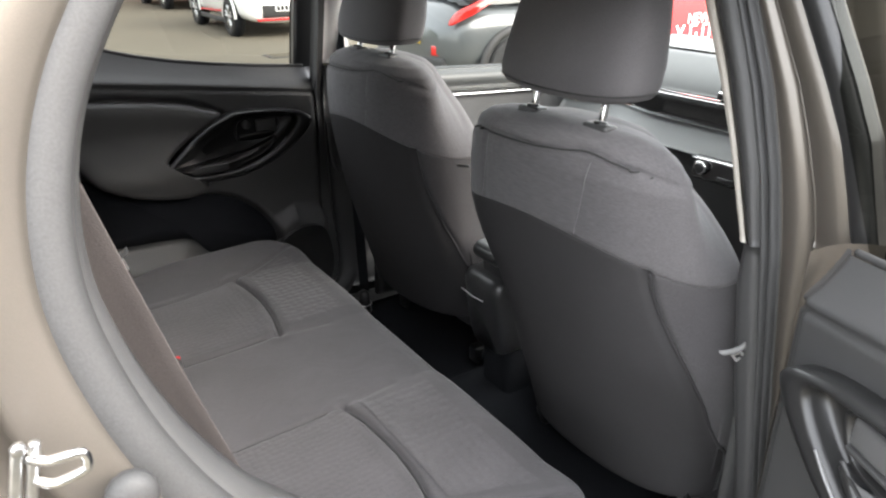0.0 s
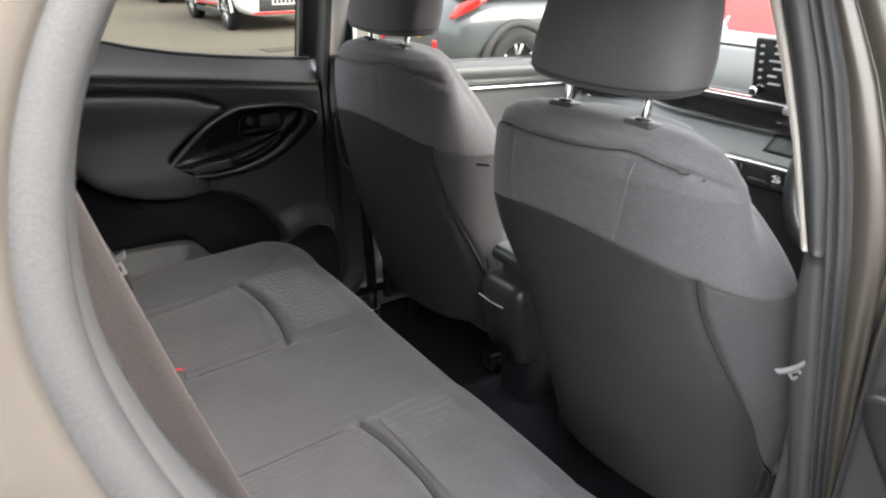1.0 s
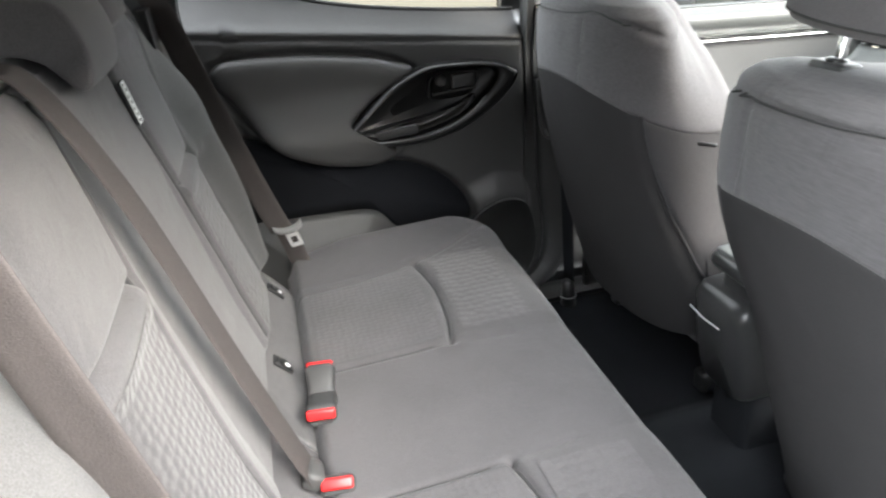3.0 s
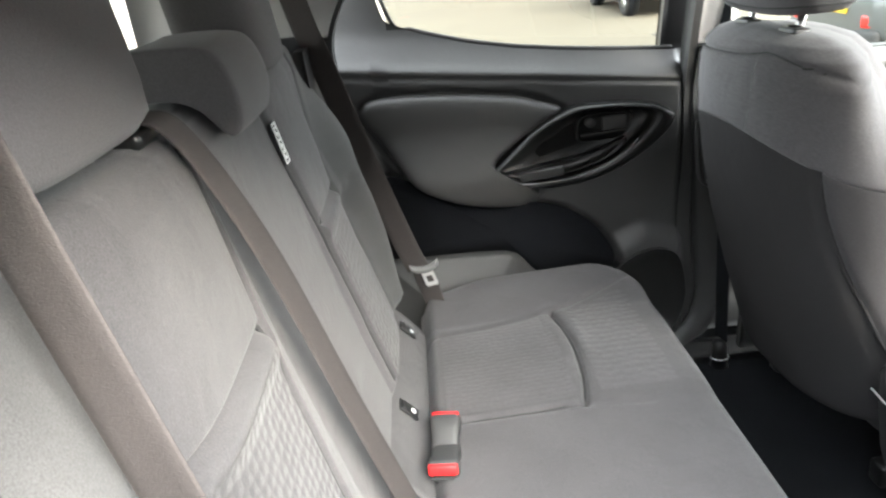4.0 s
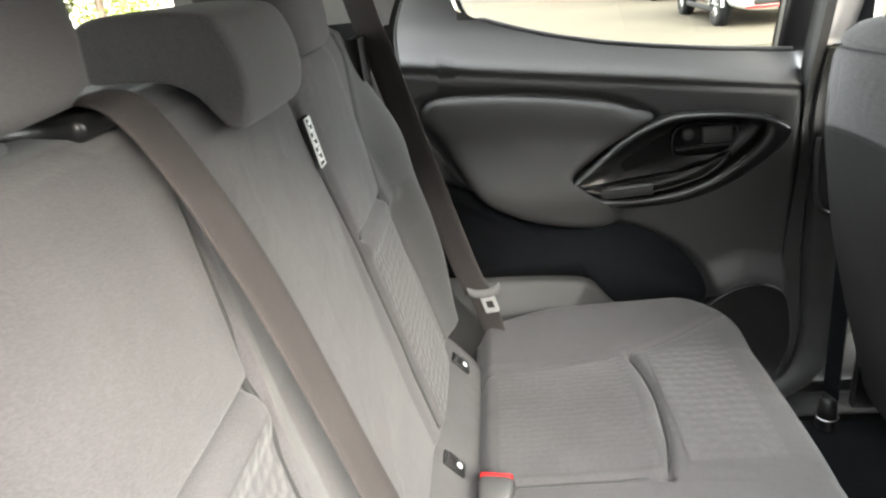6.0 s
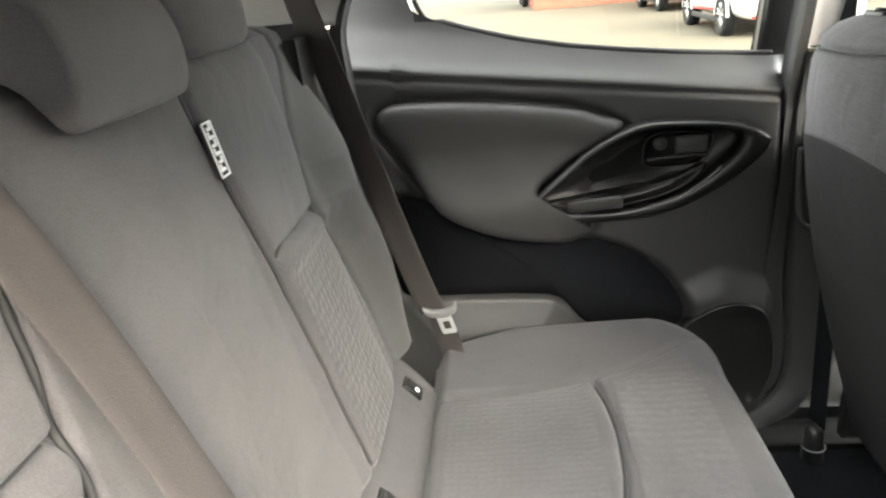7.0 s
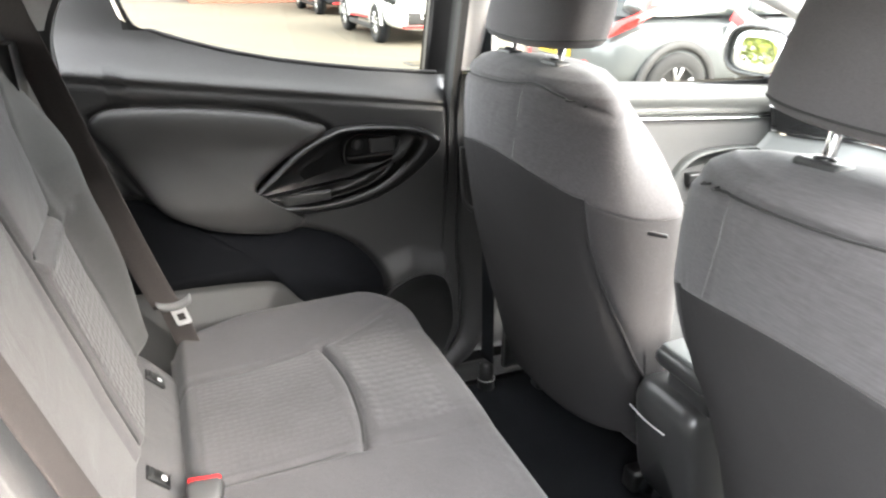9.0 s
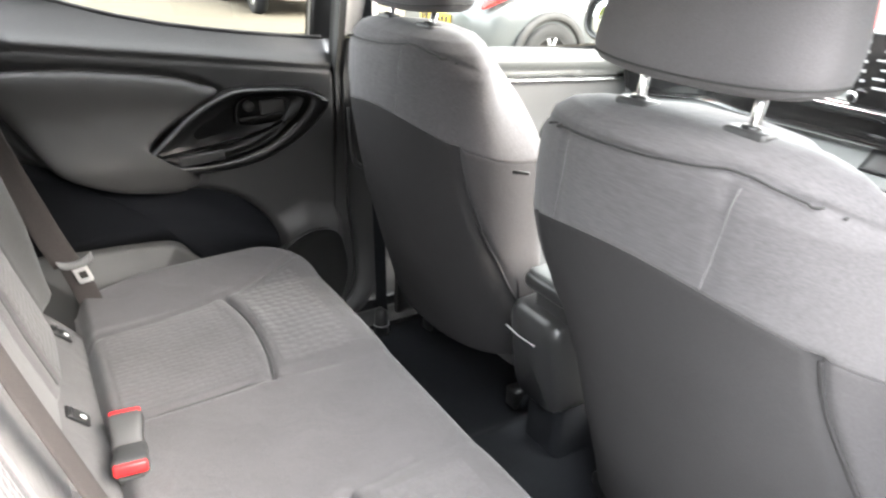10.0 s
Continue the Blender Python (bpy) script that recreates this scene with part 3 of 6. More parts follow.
def rear_door(name, label, to3d, flip):
    door = thing(name, label, "car door", kind="structure")
    grid = lambda u, v: to3d(u, 0.32 + (window_sill(u) - 0.32) * v, trim_height(u, 0.32 + (window_sill(u) - 0.32) * v))
    sheet("door_trim", grid, np.concatenate([np.linspace(-0.005, 0.66, 130), np.linspace(0.664, 0.73, 30), np.linspace(0.735, 0.80, 10)]), np.linspace(0, 1, 160), TRIM, door, "charcoal grained door trim", flip=flip)
    pt = lambda a, z, h: [float(c) for c in to3d(np.array(a), np.array(z), np.array(h))]
    on_pad = lambda a, z, h: pt(a, z, h + float(armrest(a, z)))
    patch("armrest_pad", PAD, [(1.0, -0.012), (0.995, 0.002), (0.978, 0.011), (0.945, 0.017), (0.88, 0.021), (0.8, 0.023), (0.7, 0.024), (0.6, 0.024), (0.5, 0.024), (0.35, 0.024), (0.2, 0.024)], on_pad, TRIM_SOFT, door, "padded charcoal vinyl door insert", n=140)
    mid = (0.26, 0.884)
    o, d = by_angle(POD, mid, 150), by_angle(DISH, mid, 150)
    steps = [(0.0, 1.0, 0.0), (0.0, 1.0, 0.022), (0.06, 1.0, 0.030), (0.25, 1.0, 0.035), (0.55, 1.0, 0.0365), (0.85, 1.0, 0.035), (1.0, 1.0, 0.031), (1.0, 0.985, 0.022), (1.0, 0.965, 0.010), (1.0, 0.93, 0.004), (1.0, 0.6, 0.002), (1.0, 0.2, 0.002)]
    lift = lambda a, z: 0.6 * float(armrest(a, z))
    pod = loft("handle_pod", [[pt(q[0], q[1], h + lift(*q)) for q in (np.array(mid) + (p + (r - p) * w - np.array(mid)) * k for p, r in zip(o, d))] for w, k, h in steps], POD_MAT, door, "satin black pod round the handle")
    # pale tube draws the highlight along the pod's lower edge
    tube("pod_highlight", [pt(a, z, 0.035 + lift(a, z)) for a, z in ((0.44, 0.829), (0.395, 0.813), (0.30, 0.806), (0.25, 0.813), (0.197, 0.830), (0.15, 0.859), (0.122, 0.884))], 0.0024, GREYP, pod, "pale line for the highlight on the pod's lower edge", segs=6, n=50)
    # grab tray in the foot of the pod, and the handle above it
    patch("grip_tray", [(0.435, 0.838), (0.34, 0.847), (0.24, 0.857), (0.18, 0.874), (0.152, 0.886), (0.148, 0.874), (0.20, 0.840), (0.30, 0.817), (0.39, 0.822), (0.428, 0.832)], [(1.0, 0.0), (0.99, 0.024), (0.95, 0.027), (0.86, 0.024), (0.78, 0.016), (0.6, 0.012), (0.2, 0.012)], lambda a, z, h: pt(a, z, h + lift(a, z)), POD_MAT, pod, n=70)
    tube("grab_lip", [pt(a, z, 0.024) for a, z in ((0.205, 0.862), (0.185, 0.869), (0.165, 0.879), (0.148, 0.890))], 0.0028, TRIM, pod, segs=8)
    rbox_m = lambda a, z, h: Matrix.Translation(Vector(pt(a, z, h)))
    turn = Matrix((Vector(pt(1, 1, 0)) - Vector(pt(0, 1, 0)), Vector(pt(0, 1, 1)) - Vector(pt(0, 1, 0)), Vector((0, 0, 1)))).transposed().to_4x4()
    switch = rbox("switch_panel", (0.104, 0.012, 0.024), rbox_m(0.352, 0.829, 0.030 + lift(0.352, 0.829)) @ turn @ pose(0, 0, 0, 0, 3, 0), TRIM, pod, "charcoal window switch panel", r=0.005)
    patch("handle_bezel", [(0.262, 0.900), (0.258, 0.935), (0.236, 0.949), (0.19, 0.950), (0.141, 0.945), (0.130, 0.93), (0.150, 0.892), (0.194, 0.884), (0.25, 0.886)], [(1.0, 0.0), (1.0, 0.016), (0.96, 0.020), (0.90, 0.017), (0.84, 0.006), (0.4, 0.005)], pt, POD_MAT, pod, n=60)
    rbox("door_handle", (0.060, 0.014, 0.036), rbox_m(0.172, 0.924, 0.012) @ turn @ pose(0, 0, 0, 0, 2, 0), HANDLE, pod, "charcoal pull handle", r=0.006)
    rbox("handle_bar", (0.108, 0.010, 0.0065), rbox_m(0.199, 0.904, 0.019) @ turn @ pose(0, 0, 0, 0, 2, 0), TRIM, pod, r=0.003)
    rod("lock_knob", pt(0.228, 0.929, 0.0), pt(0.228, 0.929, 0.019), 0.0125, HANDLE, pod, "round charcoal lock knob", segs=20)
    spk = patch("speaker_grille", SPEAKER, [(1.0, 0.0), (0.995, 0.024), (0.97, 0.027), (0.95, 0.023), (0.5, 0.024), (0.1, 0.024)], pt, BLACK, door, "black perforated speaker grille", n=60)
    # dark skin over the hollow: the shade under the armrest put into colour
    lined = lambda a, z, h: pt(a, z, float(trim_height(np.array(a), np.array(z))) + 0.004)
    patch("hollow_shade", HOLLOW, [(k, 0) for k in (0.965, 0.93, 0.88, 0.8, 0.74, 0.66, 0.5, 0.3, 0.1)], lined, HOLLOW_DARK, door, "dark skin that paints the shade in the door hollow", n=140)
    # sill rubber, glass, frame
    tube("sill_rubber", [pt(a, window_sill(a) + 0.004, trim_height(np.array(a), np.array(window_sill(a))) - 0.004) for a in np.linspace(0.02, 0.70, 16)], 0.005, RUBBER, door, "black window sill rubber", segs=8)
    return door


far3d = lambda a, z, h: (0.385 - a, 0.745 - h + 0 * a, z + 0 * a)
far_door = rear_door("door_1", "closed rear car door with charcoal trim and black handle pod", far3d, True)
# far window frame, its glass, and the fixed black corner
sheet("window_glass", lambda u, v: (0.37 - 0.652 * u, pane_y(1.04 + 0.39 * v) + 0.012, 1.04 + 0.39 * v), np.linspace(0, 1, 8), np.linspace(0, 1, 8), PANE, far_door).visible_shadow = False
sheet("window_frame", lambda u, v: (0.343 + 0.058 * u, pane_y(v) - 0.02 + 0.012 * (1 - u), v), np.linspace(0, 1, 5), np.linspace(1.045, 1.43, 12), BLACK, far_door, "black window frame upright", thick=(0, 0.03, 0))
sheet("outer_skin", lambda u, v: (u, 0.86 - 0.03 * (v - 0.6) ** 2, v), np.linspace(-0.45, 0.42, 10), np.linspace(0.30, 1.03, 10), PAINT, far_door, flip=False)

# open door on the near side
OPEN = radians(66)
OD = Vector((-math.cos(OPEN), -math.sin(OPEN), 0))
ON = Vector((-math.sin(OPEN), math.cos(OPEN), 0))
OO = Vector((0.308, -0.809, 0))
near3d = lambda a, z, h: (OO.x + OD.x * a + ON.x * h, OO.y + OD.y * a + ON.y * h, z + 0 * a)
near_door = rear_door("door_2", "open rear car door with charcoal trim", near3d, False)
sheet("outer_skin", lambda u, v: near3d(u, v, -0.11 - 0.03 * (v - 0.6) ** 2), np.linspace(-0.02, 0.84, 10), np.linspace(0.30, 1.05, 10), PAINT, near_door, "champagne bronze door skin", flip=True)
sheet("door_edge", lambda u, v: near3d(-0.006 - 0.014 * np.sin(np.pi * u), v, -0.11 + 0.10 * u), np.linspace(0, 1, 8), np.linspace(0.32, 1.06, 12), PAINT, near_door, "champagne bronze door edge", flip=False)
pillar_band("frame_edge", FLANGE_END, DOOR_EDGE, 1.02, 1.44, lambda u: 0.002 + 0.006 * np.sin(np.pi * u), PAINT, "champagne bronze door frame edge", near_door, inset=-0.002)
pillar_band("window_frame", DOOR_EDGE, DOOR_POST, 1.02, 1.44, lambda u: 0.006 + 0.010 * np.sin(np.pi * u) ** 0.5, BLACK, "black window frame upright", near_door, inset=-0.001)
sheet("window_glass", lambda u, v: near3d(0.02 - 0.25 * v + 0.7 * u, 1.04 + 0.40 * v, -0.075), np.linspace(0, 1, 6), np.linspace(0, 1, 6), PANE, near_door).visible_shadow = False

# far front door: pale upper, bright strip, grey lower
front = thing("door_3", "closed front car door with pale grey upper trim and bright strip", "car door", kind="structure")
SILL = lambda x: 1.035 - 0.055 * (x - 0.5)
sheet("door_upper", lambda u, v: (u, 0.765 - 0.025 * np.sin(np.pi * v * 0.9) + 0.03 * smooth(0.75, 1, v), SILL(u) - 0.075 + 0.075 * v), np.linspace(0.45, 1.42, 30), np.linspace(0, 1, 14), DASH_GREY, front, "pale grey padded upper trim", thick=(0, 0.04, 0), flip=True)
sheet("bright_strip", lambda u, v: (u, 0.738 + 0 * u, SILL(u) - 0.083 + 0.006 * v), np.linspace(0.48, 1.40, 20), np.linspace(0, 1, 3), CHROME, front, "thin bright trim strip", thick=(0, 0.02, 0), flip=True)
sheet("door_panel", lambda u, v: (u, 0.748 - 0.03 * np.exp(-((v - 0.62) / 0.14) ** 2), 0.33 + (SILL(u) - 0.085 - 0.33) * v), np.linspace(0.45, 1.42, 30), np.linspace(0, 1, 30), DASH_MID, front, "mid grey door panel", thick=(0, 0.03, 0), flip=True)
pull = patch("handle_pod", [(1.02, 0.74), (1.06, 0.80), (1.14, 0.83), (1.30, 0.83), (1.36, 0.79), (1.30, 0.73), (1.15, 0.68), (1.05, 0.69)], [(1, 0), (1, 0.03), (0.95, 0.036), (0.9, 0.03), (0.8, 0.008), (0.3, 0.004)], lambda a, z, h: (a, 0.745 - h, z), DASH_GREY, front, "pale grey handle surround", n=60)
rbox("switch_pack", (0.10, 0.03, 0.035), pose(1.13, 0.722, 0.755), BLACK, pull, "black switch pack", r=0.006)
rbox("switch", (0.04, 0.012, 0.015), pose(1.12, 0.705, 0.76), DASH_MID, pull, r=0.004)
sheet("window_glass", lambda u, v: (0.48 + 0.95 * u - 0.35 * u * v, lean(1.0 + 0.42 * v) + 0.03, 1.0 + 0.42 * v), np.linspace(0, 1, 8), np.linspace(0, 1, 8), FRONT_PANE, front).visible_shadow = False
sheet("outer_skin", lambda u, v: (u, 0.86 - 0.03 * (v - 0.6) ** 2, v), np.linspace(0.42, 1.5, 10), np.linspace(0.30, 1.0, 10), PAINT, front)
mirror = thing("door_mirror", "body-coloured door mirror outside the front window", "mirror", at=(1.46, 0.915, 1.06))
mirror.scale = (1.0, 1.22, 1.0)
loft("housing", [[(xx + dx, yy, zz) for yy, zz in zip(*superring(0, 0, w, h, 3, 28))] for dx, w, h, xx in ((0.10, 0.02, 0.02, 0), (0.09, 0.07, 0.05, 0), (0.05, 0.105, 0.072, 0), (0.0, 0.118, 0.080, 0), (-0.012, 0.115, 0.078, 0), (-0.012, 0.108, 0.072, 0), (-0.004, 0.106, 0.070, 0))], PAINT, mirror)
MIRROR = bpy.data.materials.new("mirror_glass")
MIRROR.use_nodes = True
MIRROR.node_tree.nodes["Principled BSDF"].inputs["Metallic"].default_value = 1.0
MIRROR.node_tree.nodes["Principled BSDF"].inputs["Roughness"].default_value = 0.02
MIRROR.node_tree.nodes["Principled BSDF"].inputs["Base Color"].default_value = (0.85, 0.87, 0.86, 1)
loft("glass", [[(-0.006 - e, yy, zz) for yy, zz in zip(*superring(0, 0, 0.105 * k, 0.069 * k, 3, 28))] for k, e in ((1, 0), (0.98, 0.002), (0.5, 0.002))], MIRROR, mirror, "mirror glass")
rbox("foot", (0.08, 0.12, 0.05), pose(0.03, -0.12, -0.06), BLACK, mirror, r=0.012)
tube("rim", [(-0.012, yy, zz) for yy, zz in zip(*superring(0, 0, 0.106, 0.070, 3, 40))] + [(-0.012, 0.106, 0.0)], 0.006, BLACK, mirror, "black rim round the mirror glass", segs=8)
mirror.rotation_euler = (0, radians(6), radians(-4))


# ---- front seats ----
def seat_section(z, k=0.0):
    """Centre depth, half width, rear depth and front depth of a front seat's back at height z."""
    zs = [0.34, 0.42, 0.50, 0.60, 0.75, 0.85, 0.92, 0.96, 1.02, 1.06, 1.09, 1.107, 1.119, 1.124]
    xc = [0.56, 0.55, 0.54, 0.52, 0.495, 0.48, 0.468, 0.46, 0.452, 0.446, 0.44, 0.43, 0.41, 0.39]
    hw = [0.225, 0.238, 0.25, 0.262, 0.278, 0.29, 0.299, 0.302, 0.298, 0.288, 0.260, 0.225, 0.17, 0.10]
    rd = [0.11, 0.125, 0.138, 0.148, 0.158, 0.160, 0.156, 0.152, 0.146, 0.139, 0.128, 0.105, 0.065, 0.03]
    fd = [0.06, 0.065, 0.07, 0.08, 0.09, 0.095, 0.095, 0.09, 0.08, 0.07, 0.06, 0.052, 0.04, 0.02]
    return tuple(np.interp(z, zs, row) for row in (xc, hw, rd, fd))


def cap_line(y):
    """Height of the seam under the shoulder of a front seat's cover."""
    return np.interp(y, [-0.28, -0.20, -0.13, -0.10, -0.07, 0.0, 0.18, 0.28], [1.058, 1.080, 1.094, 1.096, 1.091, 1.084, 1.076, 1.062])


def seat_ring(z, outboard, tee, count=96, rise=0.0):
    xc, hw, rd, fd = seat_section(z)
    t = np.linspace(0, 2 * np.pi, count, endpoint=False)
    c, s = np.cos(t), np.sin(t)
    n = 2.5
    dx = np.sign(c) * np.abs(c) ** (2 / n)
    dy = np.sign(s) * np.abs(s) ** (2 / n)
    # the wings draw in towards the front at the shoulders
    y = hw * dy * (1 - 0.5 * smooth(0.96, 1.08, z) * smooth(-0.6, 0.3, dx))
    x = xc + np.where(dx < 0, rd, fd) * dx
    # the back falls a little towards the edges; seams in the cover
    rear = (dx < -0.2)
    x = np.where(rear, x - 0.006 * (1 - (y / hw) ** 2), x)
    zz = z + 0 * y - 0.052 * (np.abs(y) / 0.3) ** 2 * smooth(1.10, 0.97, z) * smooth(0.55, 0.8, z)
    groove = seam(zz - cap_line(y), 0.004, 0.005) * rear
    if z > 0.96:
        groove = groove + (seam(y - tee, 0.003, 0.005) + seam(y - tee - 0.26, 0.003, 0.006)) * rear * (zz < cap_line(y))
    else:
        groove = groove + seam(np.abs(y) - piping_at(z), 0.008, 0.008) * rear
        groove = groove + seam(z - 0.962, 0.002, 0.004)
    x = x + groove
    if outboard < 0:
        # the driver's back leans outboard and is cut in beside the console
        shift = 0.045 * smooth(0.97, 0.75, z)
        reach = np.interp(z, [0.34, 0.5, 0.73, 0.80, 0.86, 0.89, 0.96], [0.16, 0.175, 0.200, 0.222, 0.262, 0.286, 0.302]) + shift
        y = np.where(y > 0, y * np.minimum(1, reach / hw), y) - shift
    return list(zip(x, y, zz + rise))


def piping_at(z):
    return 0.228 + 0.03 * smooth(0.95, 0.7, z)


def split_loft(rings, test):
    """Two meshes from one skin of rings: the faces whose middle passes the test, and the rest."""
    r = np.asarray(rings, float)
    nu, nv = r.shape[:2]
    flat = r.reshape(-1, 3)
    sets = ([], [])
    for i in range(nu - 1):
        for j in range(nv):
            k = (j + 1) % nv
            f = (i * nv + j, i * nv + k, (i + 1) * nv + k, (i + 1) * nv + j)
            sets[0 if test(i, flat[list(f)].mean(0)) else 1].append(f)
    out = []
    for faces in sets:
        used = sorted({v for f in faces for v in f})
        where = {v: n for n, v in enumerate(used)}
        out.append((flat[used], [tuple(where[v] for v in f) for f in faces]))
    return out


def front_seat(at, outboard, tee, rise=0.0):
    seat = thing("front_seat", "grey and black cloth front car seat bolted to the floor", "car seat", "front seats", at=at)
    ring = lambda z, count=96: seat_ring(z, outboard, tee, count, rise)
    up = [ring(z, 192) for z in np.concatenate([np.linspace(0.960, 1.05, 16), np.linspace(1.054, 1.105, 30), np.linspace(1.107, 1.124, 9)])]
    loft("backrest_cover", up, CLOTH, seat, "grey melange cloth upper cover")
    heights = np.concatenate([[0.425, 0.428, 0.434], np.linspace(0.442, 0.94, 44), np.linspace(0.945, 0.960, 6)])
    low = [ring(z, 288) for z in heights]
    # the foot of the backrest turns under
    for k, (draw, up) in enumerate(((0.55, 0.0), (0.80, 0.001), (0.93, 0.002))):
        mid = np.mean(low[k], 0)
        low[k] = [(mid[0] + (p[0] - mid[0]) * draw, mid[1] + (p[1] - mid[1]) * draw, p[2] + up) for p in low[k]]
    centre = lambda z: -0.045 * float(smooth(0.97, 0.75, z)) if outboard < 0 else 0.0
    def on_panel(i, p):
        z = float(heights[i])
        reach = float(piping_at(z))
        return p[0] < seat_section(z)[0] - 0.01 and -reach < p[1] - centre(z) < reach
    (pv, pf), (wv, wf) = split_loft(low, on_panel)
    part("back_panel", pv, pf, CLOTH_DARK, seat, "black cloth rear panel")
    part("side_bolster", wv, wf, CLOTH_WING, seat, "dark grey cloth side bolsters")
    def on_back(z, y, off=-0.0010):
        r = ring(z, 900)
        p = min((q for q in r if q[0] < seat_section(z)[0]), key=lambda q: abs(q[1] - y))
        return (p[0] + off, p[1], p[2])
    for side in (-1, 1):
        tube("piping", [on_back(z, side * float(piping_at(z)) + centre(z), -0.001) for z in np.linspace(0.45, 0.955, 22)], 0.0030, CLOTH_DARK, seat, segs=6)
    def on_cap(y):
        z = float(cap_line(y))
        for _ in range(4):
            z = float(cap_line(y)) + 0.052 * (abs(y) / 0.3) ** 2 * float(smooth(1.10, 0.97, z))
        return on_back(z, y, -0.0047)
    tube("seam", [on_cap(y) for y in np.linspace(-0.215, 0.205, 40)], 0.0015, THREAD, seat, segs=6)
    for y in (tee, tee + 0.26):
        tube("seam", [on_back(z, y + 0.16 * (1.02 - z), -0.0006) for z in np.linspace(0.965, 1.092 if y < 0 else 1.068, 9)], 0.0006, SEAM_GREY, seat, segs=6)
    # headrest on two chrome posts
    hr = []
    for z, w, d in ((1.168, 0.10, 0.03), (1.169, 0.136, 0.045), (1.172, 0.150, 0.052), (1.178, 0.158, 0.056), (1.19, 0.161, 0.059), (1.22, 0.160, 0.06), (1.28, 0.151, 0.057), (1.34, 0.138, 0.050), (1.365, 0.125, 0.043), (1.378, 0.103, 0.032), (1.383, 0.06, 0.015)):
        x, y = superring(0.385 + 0.22 * (z - 1.17), 0.004, d, w, 3.4, 72)
        zz = z - 0.007 * (1 - np.abs(y / 0.167) ** 2) * (z < 1.2) + 0.007 * np.abs(y / 0.167) ** 2 * smooth(1.16, 1.2, z) * (z < 1.2)
        hr.append(list(zip(x, y, zz + 0.4 * rise)))
    head = loft("headrest", hr, CLOTH_HEAD_LIT, seat, "dark grey cloth headrest")
    rim_x, rim_y = superring(0.387, 0.004, 0.0565, 0.1585, 3.4, 60)
    tube("piping", [(a, b, 1.179 + 0.4 * rise - 0.006 * (1 - abs(b / 0.167) ** 2) + 0.004 * abs(b / 0.167) ** 2) for a, b in list(zip(rim_x, rim_y)) + [(rim_x[0], rim_y[0])]], 0.0016, THREAD, head, segs=6, n=120)
    for side in (-1, 1):
        rod("post", (0.366, side * 0.082, 1.09), (0.382, side * 0.082, 1.19), 0.0065, CHROME, head, "chrome headrest post")
        base = rbox("guide", (0.030, 0.054, 0.013), pose(0.368, side * 0.082, 1.1215 + rise, 0, 4, 0), BUCKLE, seat, "charcoal plastic headrest guide", r=0.006)
        rod("collar", (0.3685, side * 0.082, 1.125 + rise), (0.3695, side * 0.082, 1.131 + rise), 0.012, BLACK, base)
    # cushion, recliner cover and runners
    cus = []
    for x, hw, zt, zb in ((0.54, 0.18, 0.47, 0.40), (0.57, 0.23, 0.51, 0.37), (0.62, 0.25, 0.53, 0.36), (0.75, 0.255, 0.54, 0.36), (0.90, 0.25, 0.55, 0.37), (0.96, 0.23, 0.53, 0.40)):
        yy, zz = superring(0, 0, hw, (zt - zb) / 2, 4, 48)
        cus.append([(x, a, (zt + zb) / 2 + b) for a, b in zip(yy, zz)])
    loft("cushion", cus, CLOTH_SIDE, seat, "dark grey cloth cushion")
    for side in (-1, 1):
        rbox("runner", (0.4, 0.04, 0.05), pose(0.74, side * 0.2, 0.315), BLACK, seat, r=0.008)
        rbox("runner_foot", (0.05, 0.06, 0.04), pose(0.58, side * 0.2, 0.302, 0, 20, 0), CARPET, seat, r=0.012)
    sheet("side_cover", lambda u, v: (0.48 + 0.40 * u, outboard * (0.272 + 0.016 * np.sin(np.pi * u) * np.sin(np.pi * v)), 0.33 + 0.16 * v - 0.02 * u), np.linspace(0, 1, 14), np.linspace(0, 1, 10), TRIM, seat, "charcoal side cover", thick=(0, -outboard * 0.02, 0), flip=outboard < 0)
    rbox("tag", (0.003, 0.030, 0.0035), pose(0.468, -outboard * 0.293, 0.905 + rise, 0, 0, -outboard * 70), LABEL_WHITE, seat, "small stitched tag on the seam", r=0.001)
    return seat


driver = front_seat((0.0, -0.332, 0), -1, -0.112)
passenger = front_seat((0.02, 0.388, 0), 1, -0.075, 0.026)
rbox("cover_clip", (0.006, 0.030, 0.006), pose(0.385, 0.018 - 0.388, 0.944, 0, 0, 38), BLACK, passenger, "small black clip at the cover's seam", r=0.002)

# ---- rear seat ----
rear = thing("rear_seat", "grey cloth rear bench seat with quilted inserts and split backrest", "rear seat")


def bench_half(x):
    return 0.715 - 0.06 * smooth(-0.10, -0.28, x)


